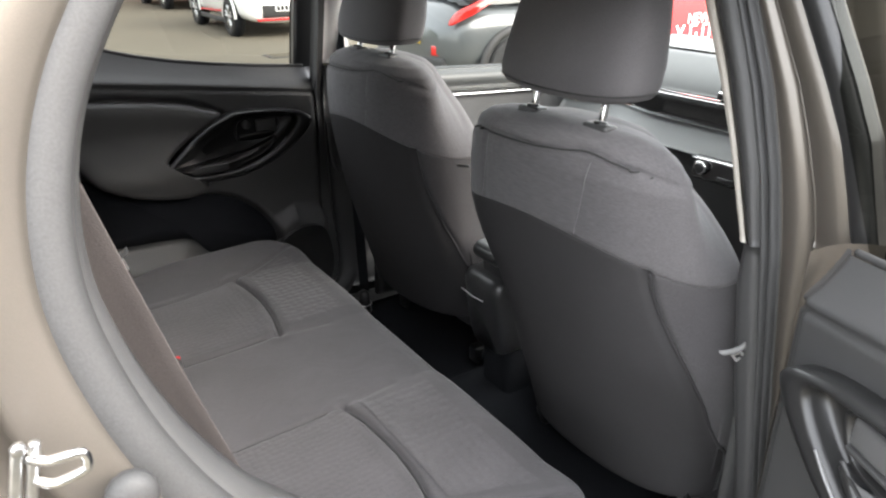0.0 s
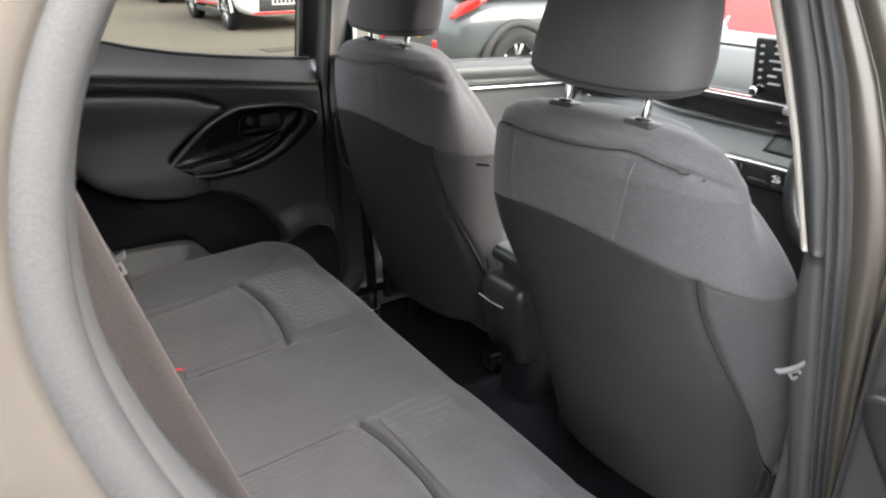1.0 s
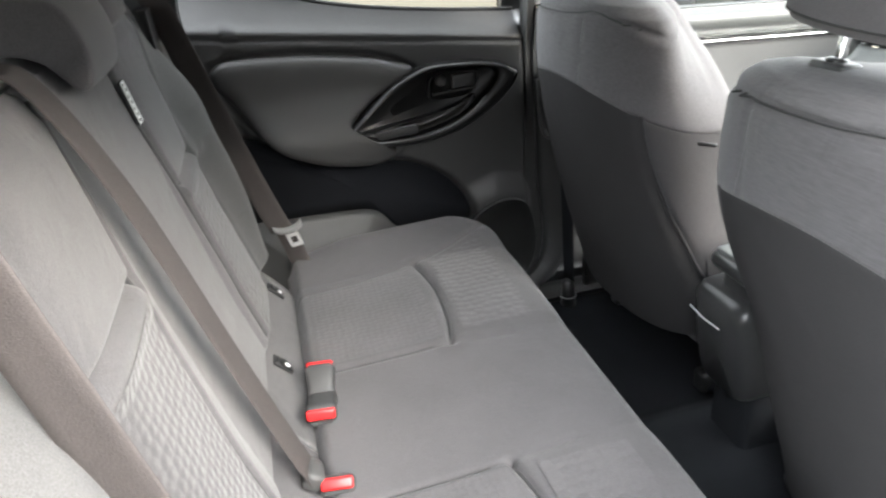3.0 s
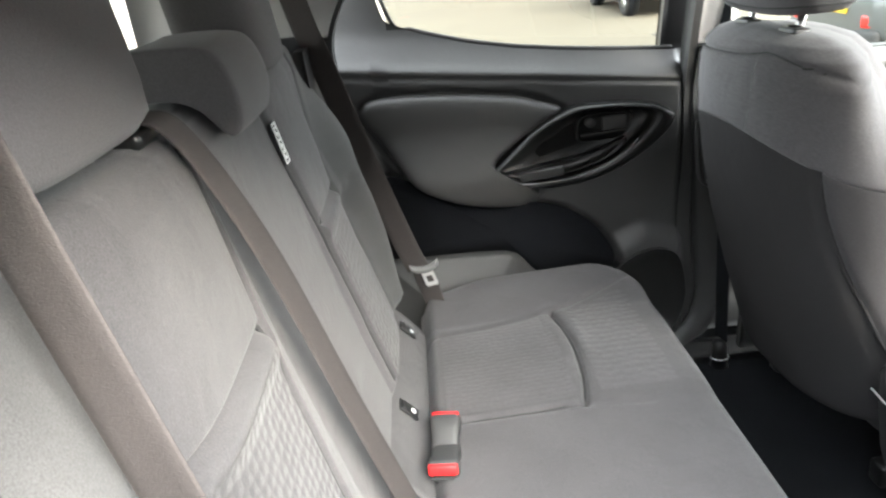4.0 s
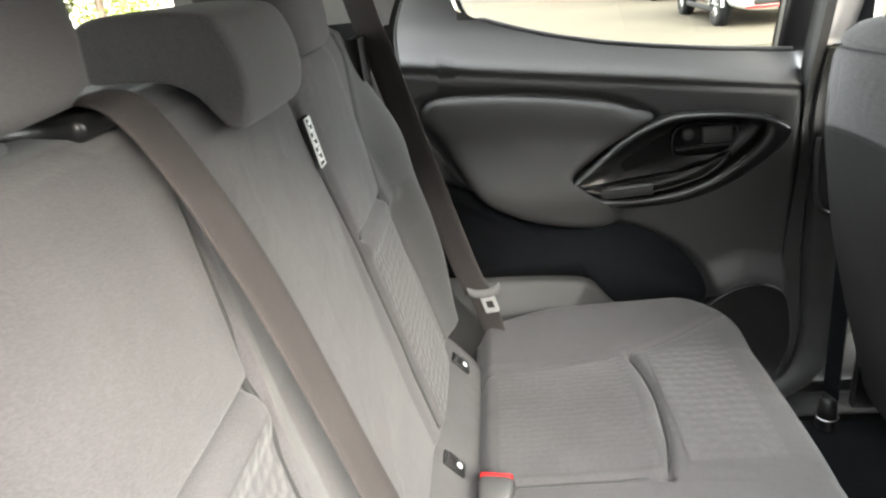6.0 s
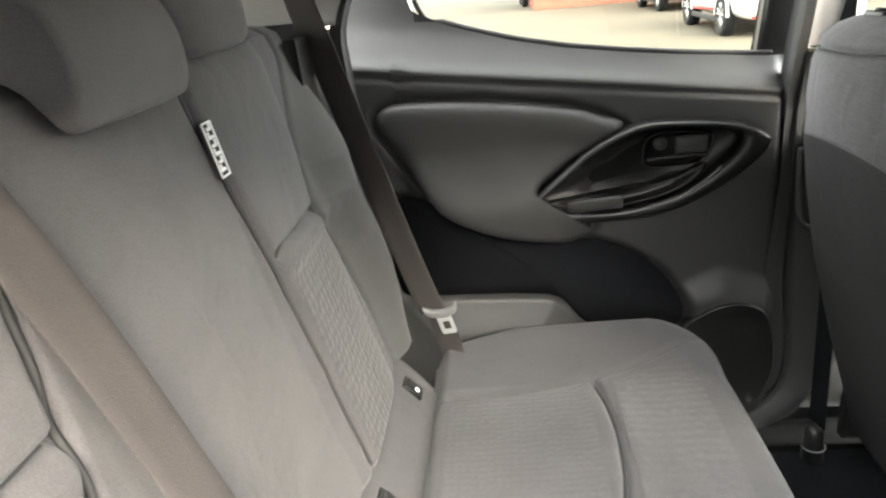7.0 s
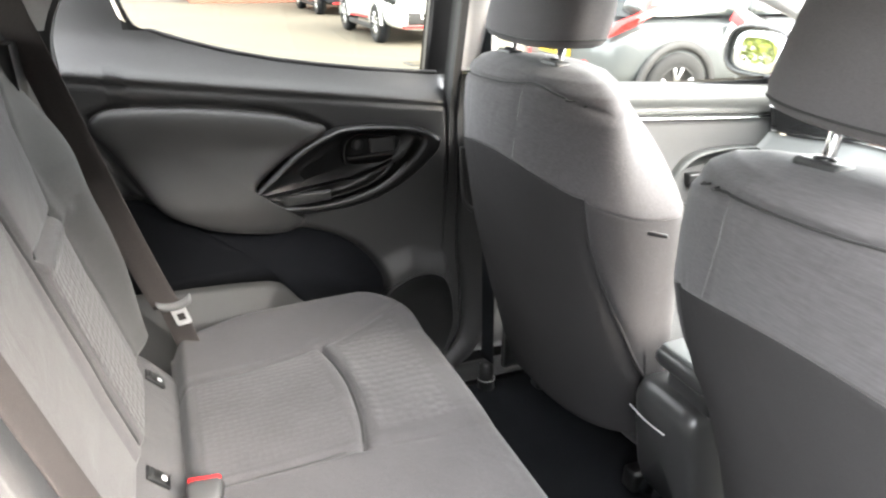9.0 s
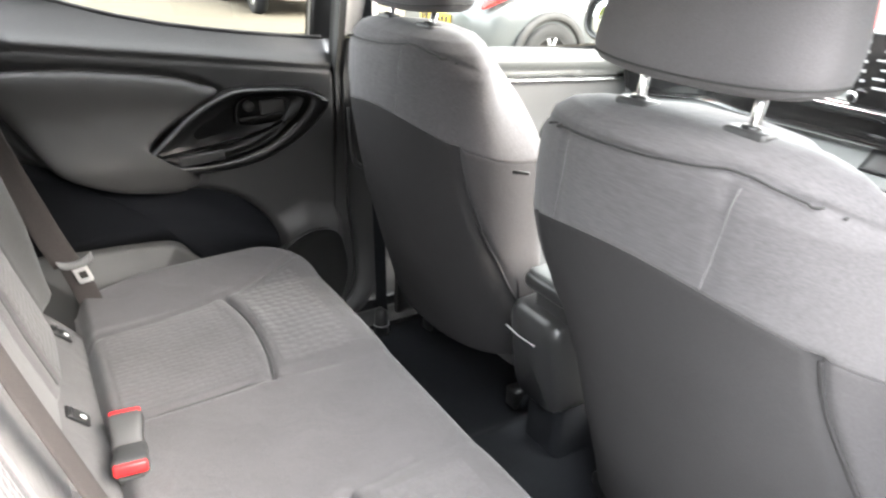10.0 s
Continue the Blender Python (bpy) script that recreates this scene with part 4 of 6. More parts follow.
def bench_top(x, y):
    a = np.abs(y)
    z = 0.570 + 0.012 * smooth(-0.3, 0.15, x) + 0.026 * np.exp(-((a - 0.64) / 0.11) ** 2)
    z = z + 0.008 * np.clip(1 - ((a - 0.32) / 0.17) ** 4, 0, 1)
    cross = line_dist(x, a, [(0.0, 0.485), (0.012, 0.42), (0.018, 0.34), (0.012, 0.24), (-0.002, 0.165)])
    inner = line_dist(x, a, [(-0.30, 0.165), (-0.002, 0.162)])
    fore = line_dist(x, a, [(-0.002, 0.162), (0.05, 0.158), (0.11, 0.150)])
    outer = line_dist(x, a, [(-0.30, 0.45), (-0.15, 0.462), (0.0, 0.49), (0.09, 0.53), (0.195, 0.59)])
    z = z - seam(cross, 0.011, 0.0055) - seam(inner, 0.006, 0.007) - seam(fore, 0.0035, 0.010) - seam(outer, 0.005, 0.007)
    z = z + seam(cross - 0.02, 0.003, 0.014)
    return z


def bench(u, v):
    """Closed-over top: u runs front to back over the front edge, v across."""
    s = np.clip(u, 0, 1)
    x0 = np.interp(u, [0, 0.08, 0.16, 0.20, 0.24, 0.28, 0.32, 1.0], [0.162, 0.187, 0.220, 0.226, 0.224, 0.212, 0.190, -0.285])
    drop = np.interp(u, [0, 0.08, 0.16, 0.20, 0.24, 0.28, 0.32, 1.0], [0.25, 0.14, 0.058, 0.033, 0.014, 0.004, 0.0, 0.0])
    ax = np.abs(v)
    # rounded plan corners in front
    x = x0 - 0.10 * smooth(0.72, 1.0, ax) ** 2 * smooth(0.85, 0.2, u)
    y = v * bench_half(x0)
    edge = smooth(0.90, 1.0, ax)
    z = bench_top(x, y) - drop - 0.06 * edge ** 2.2 - 0.05 * smooth(-0.245, -0.285, x) ** 2
    return x, y, z


us = np.concatenate([np.linspace(0, 0.32, 36), np.linspace(0.325, 1, 170)])
vs = np.concatenate([np.linspace(-1, -0.85, 24), np.linspace(-0.845, 0.845, 330), np.linspace(0.85, 1, 24)])
cushion = sheet("cushion", bench, us, vs, CLOTH_BENCH, rear, "grey woven cloth bench cushion", flip=False)
sheet("cushion_side", lambda u, v: (bench(u, 0 * u + 1)[0], bench(u, 0 * u + 1)[1] - 0.01 * v, bench(u, 0 * u + 1)[2] - 0.2 * v), us[::4], np.linspace(0, 1, 4), CLOTH_SIDE, cushion)
sheet("cushion_side", lambda u, v: (bench(u, 0 * u + 1)[0], -bench(u, 0 * u + 1)[1] + 0.01 * v, bench(u, 0 * u + 1)[2] - 0.2 * v), us[::4], np.linspace(0, 1, 4), CLOTH_SIDE, cushion)
sheet("bench_base", lambda u, v: (0.12 + 0.05 * v, u, 0.28 + 0.10 * v), np.linspace(-0.66, 0.66, 10), np.linspace(0, 1, 5), CARPET, rear, "black carpeted seat base", thick=(-0.3, 0, 0))
# quilted inserts, laid into the cushion between the seams
for side in (-1, 1):
    ins = lambda u, v: (u, side * v, bench_top(u, v) + 0.0022)
    edge = lambda x: 0.472 + 0.06 * np.clip(x + 0.02, 0, 1) + 0.30 * np.clip(x, 0, 1)
    q = lambda u, v: ins(u, 0.178 + (np.interp(u, [-0.28, -0.15, 0.0, 0.09, 0.18], [0.438, 0.45, 0.475, 0.515, 0.565]) - 0.178) * v)
    sheet("quilted_insert", q, np.linspace(-0.245, -0.012, 70), np.linspace(0, 1, 80), CLOTH_RIB, cushion, "finely quilted grey cloth insert", flip=side < 0)
    q2 = lambda u, v: ins(u + 0.026 + 0.0 * v, 0.185 + (np.interp(u, [-0.28, -0.15, 0.0, 0.09, 0.18], [0.438, 0.45, 0.478, 0.515, 0.565]) - 0.185) * v)
    sheet("quilted_insert", q2, np.linspace(0.004, 0.145, 40), np.linspace(0, 1, 80), CLOTH_QUILT, cushion, "quilted grey cloth insert", flip=side < 0)


for side in (-1, 1):
    pts = [(0.0, 0.485), (0.012, 0.42), (0.018, 0.34), (0.012, 0.24), (-0.002, 0.165)]
    tube("seam", [(x, side * a, float(bench_top(np.array(x), np.array(a))) + 0.002) for x, a in spline(pts, 14)], 0.0022, THREAD, cushion, segs=6)
    tube("seam", [(x, side * 0.164, float(bench_top(np.array(x), np.array(0.164))) + 0.001) for x in np.linspace(-0.235, -0.004, 8)], 0.0012, THREAD, cushion, segs=6)


def back_x(z):
    return np.interp(z, [0.60, 0.66, 0.75, 0.93, 1.05, 1.20, 1.3], [-0.318, -0.336, -0.362, -0.405, -0.430, -0.462, -0.485])


def back_edge(z):
    """Half width of the rear backrest: wide bolsters below, narrower shoulders."""
    return np.interp(z, [0.60, 0.66, 0.75, 0.90, 1.05, 1.14, 1.20], [0.585, 0.602, 0.615, 0.618, 0.618, 0.615, 0.605])


def split_y(z, side=1):
    """The upright seam between the middle and a side panel, a little further out towards the foot."""
    return np.interp(z, [0.60, 0.80, 0.95, 1.07, 1.15, 1.20], [0.200, 0.200, 0.188, 0.168, 0.155, 0.155]) + (0.022 if side < 0 else 0.0)


def back_seam(z, side=1):
    """The line between panel and bolster, further out on the near half."""
    if side < 0:
        return np.interp(z, [0.60, 0.75, 0.93, 1.05, 1.12, 1.20], [0.48, 0.505, 0.46, 0.435, 0.435, 0.435])
    return np.interp(z, [0.60, 0.68, 0.77, 0.87, 0.93, 0.96, 1.01, 1.06, 1.10, 1.15, 1.20], [0.455, 0.462, 0.462, 0.430, 0.392, 0.378, 0.396, 0.428, 0.455, 0.490, 0.505])


def seam_lift(side):
    """The cross seam sits a little higher on the near half."""
    return 0.035 if side < 0 else -0.01


def back_face(a, z, side=1):
    x = back_x(z)
    out = a - back_seam(z, side)
    x = x + 0.050 * smooth(0.0, 0.11, out) * smooth(1.17, 1.0, z) * (0.55 + 0.45 * smooth(0.62, 0.80, z))
    x = x + 0.012 * np.clip(1 - ((a - 0.29) / 0.13) ** 4, 0, 1)
    x = x - seam(out, 0.011, 0.007)
    x = x - seam(a - split_y(z, side), 0.014, 0.007)
    zc = z - seam_lift(side)
    cross = line_dist(a, zc, [(0.205, 0.968), (0.28, 0.969), (0.425 if side < 0 else 0.378, 0.970)])
    x = x - seam(cross, 0.014, 0.006) + 0.006 * seam(line_dist(a, zc, [(0.205, 0.948), (0.28, 0.95), (0.425, 0.954)]), 1.0, 0.014)
    return x


def back_strip(u0, u1, side):
    """A strip of the backrest: 0 to 1 the middle, 1 to 2 the panel, 2 to 3 the bolster; v from the foot to over the top."""
    def f(u, v):
        z0 = np.interp(v, [-0.06, -0.03, 0, 0.02, 0.85, 0.90, 0.94, 0.97, 1.0], [0.640, 0.632, 0.638, 0.650, 1.165, 1.193, 1.203, 1.206, 1.200])
        back = np.interp(v, [-0.06, -0.03, 0, 0.02, 0.85, 0.90, 0.94, 0.97, 1.0], [0.09, 0.035, 0.008, 0, 0.0, 0.008, 0.024, 0.05, 0.11])
        y = np.clip(u, 0, 1) * split_y(z0, side) + np.clip(u - 1, 0, 1) * (back_seam(z0, side) - split_y(z0, side)) + np.clip(u - 2, 0, 1) * (back_edge(z0) - back_seam(z0, side))
        e = smooth(2.35, 3.0, u)
        z = z0 - 0.018 * e ** 2 * smooth(0.7, 0.9, v)
        return back_face(y, z0, side) - back - (0.085 - 0.035 * smooth(0.9, 1.1, z0)) * e ** 2.2, side * y, z
    return f


bv = np.concatenate([np.linspace(-0.06, 0.02, 14), np.linspace(0.024, 0.85, 200), np.linspace(0.855, 1, 30)])
backrest = thing("backrest", "", "")
backrest.parent = rear
def centre_strip(u, v):
    right, left = back_strip(0, 1, 1)(np.abs(u), v), back_strip(0, 1, -1)(np.abs(u), v)
    return tuple(np.where(u < 0, b, a) for a, b in zip(right, left))


sheet("centre_panel", centre_strip, np.linspace(-1, 1, 121), bv, CLOTH_BENCH, backrest, "grey cloth centre panel", thick=(-0.05, 0, 0), flip=True)
for side in (-1, 1):
    sheet("side_panel", back_strip(1, 2, side), np.linspace(1, 2, 90), bv, CLOTH_BENCH, backrest, "grey cloth seat panel", thick=(-0.05, 0, 0), flip=side > 0)
    sheet("bolster", back_strip(2, 3, side), np.linspace(2, 3, 50), bv, CLOTH_SIDE, backrest, "dark grey cloth bolster", thick=(-0.05, 0, 0), flip=side > 0)
    f = lambda u, v: (back_face(split_y(v, side) + 0.016 + (back_seam(v, side) - split_y(v, side) - 0.028) * u, v, side) + 0.002, side * (split_y(v, side) + 0.016 + (back_seam(v, side) - split_y(v, side) - 0.028) * u), v)
    sheet("quilted_insert", f, np.linspace(0, 1, 70), np.linspace(0.655, 0.95 + seam_lift(side), 80), CLOTH_BACK, backrest, "quilted grey cloth insert", flip=side > 0)
    tube("seam", [(float(back_face(split_y(z, side), np.array(z), side)) + 0.008, side * float(split_y(z, side)), z) for z in np.linspace(0.652, 1.185, 16)], 0.0032, THREAD, backrest, segs=6)
    tube("seam", [(float(back_face(np.array(a), np.array(z), side)) + 0.0015, side * a, z) for a, z in ((p, q + seam_lift(side)) for p, q in ((0.196 if side > 0 else 0.215, 0.968), (0.24, 0.969), (0.28, 0.97), (0.335, 0.970), (0.42 if side < 0 else 0.376, 0.970)))], 0.0016, THREAD, backrest, segs=6)
    tube("seam", [(float(back_face(np.array(back_seam(z, side)), np.array(z), side)) + 0.001, side * float(back_seam(z, side)), z) for z in np.linspace(0.655, 1.185, 16)], 0.0012, THREAD, backrest, segs=6)
    sheet("crease_flap", lambda u, v: (-0.362 + 0.092 * v, side * (0.0 + 0.54 * u), 0.632 - 0.105 * v + 0.008 * np.sin(np.pi * v)), np.linspace(0, 1, 30), np.linspace(0, 1, 12), CLOTH_BENCH, rear, "grey cloth flap in the seat crease", thick=(-0.01, 0, -0.01), flip=side < 0)

# fold-over flaps and child-seat anchor tags in the crease of the bench
ISO = [(-0.313, s * y, 0.580) for s in (1, -1) for y in (0.197, 0.48)]
for x, y, z in ISO:
    m = pose(x, y, z, 0, 47, 0)
    tag = rbox("anchor_tag", (0.042, 0.030, 0.006), m @ pose(-0.004, 0, 0.006), BLACK, rear, "black child-seat anchor tag", r=0.002)
    rbox("slot", (0.006, 0.022, 0.003), m @ pose(-0.017, 0, 0.009), THREAD, tag, r=0.001)
    rod("symbol", m @ Vector((0.004, 0, 0.008)), m @ Vector((0.004, 0, 0.0105)), 0.0055, LABEL_WHITE, tag, "white child seat symbol")
# printed cloth label on the split seam: white border and bars
lab = rbox("label", (0.004, 0.026, 0.062), pose(float(back_x(1.10)) + 0.006, 0.158, 1.10, 0, -11, 0), CLOTH_DARK, rear, "black cloth label with white print", r=0.001)
label_at = lambda dy, dz, out=0.0085: pose(float(back_x(1.10)) + out - 0.19 * dz, 0.158 + dy, 1.10 + dz, 0, -11, 0)
for k in range(6):
    rbox("print_bar", (0.002, 0.013 - 0.003 * (k % 2), 0.0035), label_at(0.001 * (k % 3 - 1), 0.0088 * (k - 2.5)), LABEL_WHITE, lab, r=0.0005)
    rbox("print_bar", (0.002, 0.0032, 0.0065), label_at(0.0045 * (1 if k % 2 else -1), 0.0088 * (k - 2.5) + 0.003), LABEL_WHITE, lab, r=0.0005)
for s in (-1, 1):
    rbox("print_border", (0.002, 0.002, 0.060), label_at(s * 0.011, 0.0), LABEL_WHITE, lab, r=0.0005)
    rbox("print_border", (0.002, 0.022, 0.002), label_at(0.0, s * 0.029), LABEL_WHITE, lab, r=0.0005)


def rear_headrest(y, z, w, h, tilt, name_label):
    rings = []
    prof = ((0.0, 0.70), (0.02, 0.86), (0.07, 0.97), (0.2, 1.0), (0.6, 1.0), (0.85, 0.96), (0.95, 0.86), (1.0, 0.6))
    for k, s in prof:
        d = 0.064 * min(1, s ** 1.3)
        cx, cy = superring(-0.030 - tilt * k * h, 0, d, w * s, 3.4, 64)
        zz = k * h + 0 * cy
        rings.append([(float(back_x(z)) + a, y + b, z + c) for a, b, c in zip(cx, cy, zz)])
    hd = loft("headrest", rings, CLOTH_HEAD_LIT, rear, name_label)
    for s in (-1, 1):
        rod("post", (float(back_x(z)) - 0.045, y + s * 0.07, z - 0.05), (float(back_x(z)) - 0.045, y + s * 0.07, z + 0.02), 0.006, CHROME, hd, "chrome headrest post")
        rod("guide", (float(back_x(z)) - 0.04, y + s * 0.07, 1.196), (float(back_x(z)) - 0.04, y + s * 0.07, 1.213), 0.018, GREYP, hd, "grey headrest guide", segs=20)
    return hd


for y, z in ((0.264, 1.192), (-0.352, 1.222)):
    hd = rear_headrest(y, z, 0.108 if y > 0 else 0.132, 0.20, 0.12, "dark grey cloth headrest")
    if y < 0:
        for k in range(14):
            rod("stitch", (-0.4515 - 0.0009 * k, y - 0.116, 1.232 + 0.0075 * k), (-0.4512 - 0.0009 * k, y - 0.116, 1.236 + 0.0075 * k), 0.0011, STITCH, hd, segs=6)
# low centre headrest, hooked over the top of the backrest
HOOK = ring_spline([(-0.535, 1.222), (-0.50, 1.219), (-0.465, 1.216), (-0.440, 1.203), (-0.424, 1.183), (-0.414, 1.173), (-0.403, 1.180), (-0.398, 1.205), (-0.402, 1.235), (-0.414, 1.260), (-0.435, 1.270), (-0.49, 1.273), (-0.53, 1.268), (-0.548, 1.245)], 72)
hc = HOOK.mean(0)
hook = loft("headrest", [[(hc[0] - 0.018 + (p[0] - hc[0]) * k - bow, 0.028 + 0.8 * w, -0.006 + hc[1] + (p[1] - hc[1]) * k) for p in HOOK]
                         for w, k, bow in ((-0.136, 0.55, 0.0), (-0.136, 0.90, 0.0), (-0.133, 0.965, 0.0), (-0.126, 0.99, 0.0), (-0.11, 1.0, 0.0), (-0.05, 1.0, -0.003), (0.05, 1.0, -0.003), (0.10, 1.0, 0.004), (0.118, 0.98, 0.010), (0.131, 0.90, 0.018), (0.134, 0.7, 0.022))], CLOTH_HEAD_LIT, rear, "low dark grey cloth centre headrest hooked over the backrest")


# ---- seat belts and buckles ----
def tongue(parent, at, across, along, k=1.0):
    """A grey plastic belt stop with a slotted chrome plate: across the belt, and down along it."""
    x = Vector(across).normalized()
    z = -Vector(along).normalized()
    z = (z - x * z.dot(x)).normalized()
    y = z.cross(x)
    m = Matrix.Translation(at) @ Matrix((x, y, z)).transposed().to_4x4() @ Matrix.Scale(k, 4)
    arc = [(0.032 * math.cos(a), 0.0, 0.014 * math.sin(a)) for a in np.linspace(math.pi * 1.0, math.pi * 2.0, 11)]
    rings = []
    for i, (px, py, pz) in enumerate(arc):
        r = (0.005, 0.0075, 0.0085)[min(i, 10 - i, 2)]
        rings.append([m @ Vector((px, 0.8 * r * math.cos(t), pz + r * math.sin(t))) for t in np.linspace(0, 2 * math.pi, 12, endpoint=False)])
    stop = loft("stop", rings, GREYP, parent, "grey plastic belt stop")
    bm = bmesh.new()
    o = [(-0.012, -0.055), (0.012, -0.055), (0.014, -0.05), (0.014, -0.018), (-0.014, -0.018), (-0.014, -0.05)]
    i = [(-0.007, -0.046), (0.007, -0.046), (0.0075, -0.044), (0.0075, -0.030), (-0.0075, -0.030), (-0.0075, -0.044)]
    lay = [[bm.verts.new(m @ Vector((a, q, b))) for a, b in ring] for q in (-0.0015, 0.0015) for ring in (o, i)]
    for k in range(6):
        n = (k + 1) % 6
        bm.faces.new((lay[0][k], lay[0][n], lay[1][n], lay[1][k]))
        bm.faces.new((lay[2][k], lay[3][k], lay[3][n], lay[2][n]))
        bm.faces.new((lay[0][k], lay[2][k], lay[2][n], lay[0][n]))
        bm.faces.new((lay[1][k], lay[1][n], lay[3][n], lay[3][k]))
    bm_part("plate", bm, PLATE_STEEL, stop, "slotted chrome tongue plate", smooth=False)


far_belt = thing("seat_belt", "black-brown rear seat belt hanging beside the bench", "seat belt", "rear seat belts")
ribbon("webbing", [(-0.475, 0.60, 1.42), (-0.438, 0.60, 1.235), (-0.412, 0.60, 1.145), (-0.362, 0.60, 0.96), (-0.30, 0.592, 0.75), (-0.275, 0.588, 0.68)], [(1, -0.35, 0)] * 6, 0.056, WEBBING, far_belt, "dark belt webbing")
ribbon("webbing", [(-0.268, 0.592, 0.68), (-0.252, 0.596, 0.61), (-0.235, 0.605, 0.53)], [(1, -0.4, 0)] * 3, 0.050, WEBBING, far_belt, "dark belt webbing", n=12)
tongue(far_belt, (-0.262, 0.578, 0.695), (1, -0.3, 0.28), (0.30, 0.0, -1), 1.05)

near_belt = thing("seat_belt", "black-brown rear seat belt hanging close to the door opening", "seat belt", "rear seat belts")
ribbon("webbing", [(-0.465, -0.505, 1.42), (-0.435, -0.515, 1.30), (-0.411, -0.525, 1.2), (-0.360, -0.545, 1.0), (-0.303, -0.565, 0.8), (-0.25, -0.593, 0.6), (-0.235, -0.605, 0.52)], [(1, -0.45, 0)] * 5 + [(1, -0.4, 0), (1, -0.3, 0)], 0.050, WEBBING, near_belt, "dark belt webbing", n=60)
rbox("anchor", (0.05, 0.012, 0.04), pose(-0.247, -0.60, 0.53), BLACK, near_belt, "black belt anchor", r=0.004)

mid_belt = thing("seat_belt", "black-brown centre seat belt drawn down across the backrest", "seat belt", "rear seat belts")
ribbon("webbing", [(-0.52, -0.205, 1.205), (-0.475, -0.205, 1.222), (-0.44, -0.203, 1.195), (-0.395, -0.185, 1.07), (-0.345, -0.150, 0.85), (-0.305, -0.115, 0.67), (-0.285, -0.10, 0.59)],
       [(0, 1, 0), (0, 1, 0), (0, 1, 0.1), (0.1, 1, 0.1), (0.15, 1, 0.1), (0.2, 1, 0.1), (0.2, 1, 0.1)], 0.047, WEBBING, mid_belt, "dark belt webbing", n=60)
rbox("guide", (0.06, 0.075, 0.016), pose(-0.495, -0.205, 1.207), BLACK, mid_belt, "black belt outlet", r=0.006)
rbox("tongue", (0.03, 0.045, 0.03), pose(-0.285, -0.10, 0.588, 0, 35, 0), TRIM_SOFT, mid_belt, "grey belt stop", r=0.008)


def buckle(at, m, label):
    b = thing("belt_buckle", label, "belt buckle", "rear belt buckles", at=at)
    rings = []
    for k, w, h in ((-0.085, 0.016, 0.009), (-0.05, 0.0225, 0.011), (-0.03, 0.0245, 0.013), (-0.015, 0.0225, 0.0135), (0.0, 0.0245, 0.015), (0.018, 0.0265, 0.0155), (0.026, 0.0245, 0.0135)):
        a, c = superring(0, 0, w, h, 4, 28)
        rings.append([m.to_3x3() @ Vector((k, x, y)) for x, y in zip(a, c)])
    loft("body", rings, BUCKLE, b, "charcoal plastic buckle body")
    bm = bmesh.new()
    bmesh.ops.create_cube(bm, size=1)
    bmesh.ops.scale(bm, vec=(0.012, 0.047, 0.018), verts=bm.verts)
    bmesh.ops.bevel(bm, geom=list(bm.edges), offset=0.004, segments=3, profile=0.5, affect="EDGES")
    bmesh.ops.transform(bm, matrix=m @ Matrix.Translation((0.026, 0, 0.003)), verts=bm.verts)
    bm_part("button", bm, RED, b, "red release button")
    bm = bmesh.new()
    bmesh.ops.create_cube(bm, size=1)
    bmesh.ops.scale(bm, vec=(0.006, 0.034, 0.004), verts=bm.verts)
    bmesh.ops.transform(bm, matrix=m @ Matrix.Translation((0.031, 0, -0.009)), verts=bm.verts)
    bm_part("slot", bm, THREAD, b, smooth=False)
    return b


buckle((-0.250, 0.122, 0.588), pose(0, 0, 0, 0, -34, 82), "black belt buckle standing in the seat crease, red button away")
buckle((-0.256, 0.050, 0.583), pose(0, 0, 0, 0, -14, -97), "black belt buckle lying on the bench, red button showing")
buckle((-0.25, -0.106, 0.562), pose(0, 0, 0, 0, -42, -99), "black belt buckle lying on the bench, red button showing")

# front passenger's belt down the far pillar
fb = thing("seat_belt", "black front seat belt hanging down the centre pillar", "seat belt", "front seat belts")
ribbon("webbing", [(0.44, 0.685, 1.40), (0.432, 0.672, 1.1), (0.44, 0.650, 0.80), (0.448, 0.648, 0.60), (0.455, 0.648, 0.36)], [(0.25, -1, 0)] * 5, 0.046, CARPET, fb, "black belt webbing")
stopper = rbox("stop", (0.016, 0.03, 0.05), pose(0.433, 0.642, 0.785, 0, -16, 0), BLACK, fb, "black belt stop", r=0.006)
for p, r in (((0.415, 0.636, 0.82), 0.0062), ((0.434, 0.630, 0.776), 0.0024), ((0.440, 0.633, 0.747), 0.003)):
    rod("plate_edge", (p[0], p[1], p[2] - r), (p[0] + 0.004, p[1] + 0.002, p[2] + r), r, PLATE_STEEL, stopper, "bright tongue plate edge", segs=12)
anchor = rod("anchor", (0.452, 0.645, 0.275), (0.450, 0.645, 0.358), 0.022, BLACK, fb, "black floor anchor cover", segs=24, r2=0.017)
tube("anchor_ring", [(0.451 + 0.0225 * math.cos(q), 0.645 + 0.0225 * math.sin(q), 0.311) for q in np.linspace(math.pi, 2 * math.pi, 9)], 0.0012, PLATE_STEEL, anchor, "thin bright ring", segs=6)
# scooped belt recess in the pillar with its pale moulded edge
tube("belt_recess_edge", [(0.405, 0.722, 0.905), (0.403, 0.718, 0.86), (0.406, 0.712, 0.80), (0.414, 0.708, 0.765), (0.430, 0.705, 0.752)], 0.0065, DASH_MID, shell, "grey moulded edge of the belt recess", segs=8)
# driver's belt stop beside the near pillar
nb = thing("seat_belt", "grey front seat belt with chrome tongue beside the pillar", "seat belt", "front seat belts")
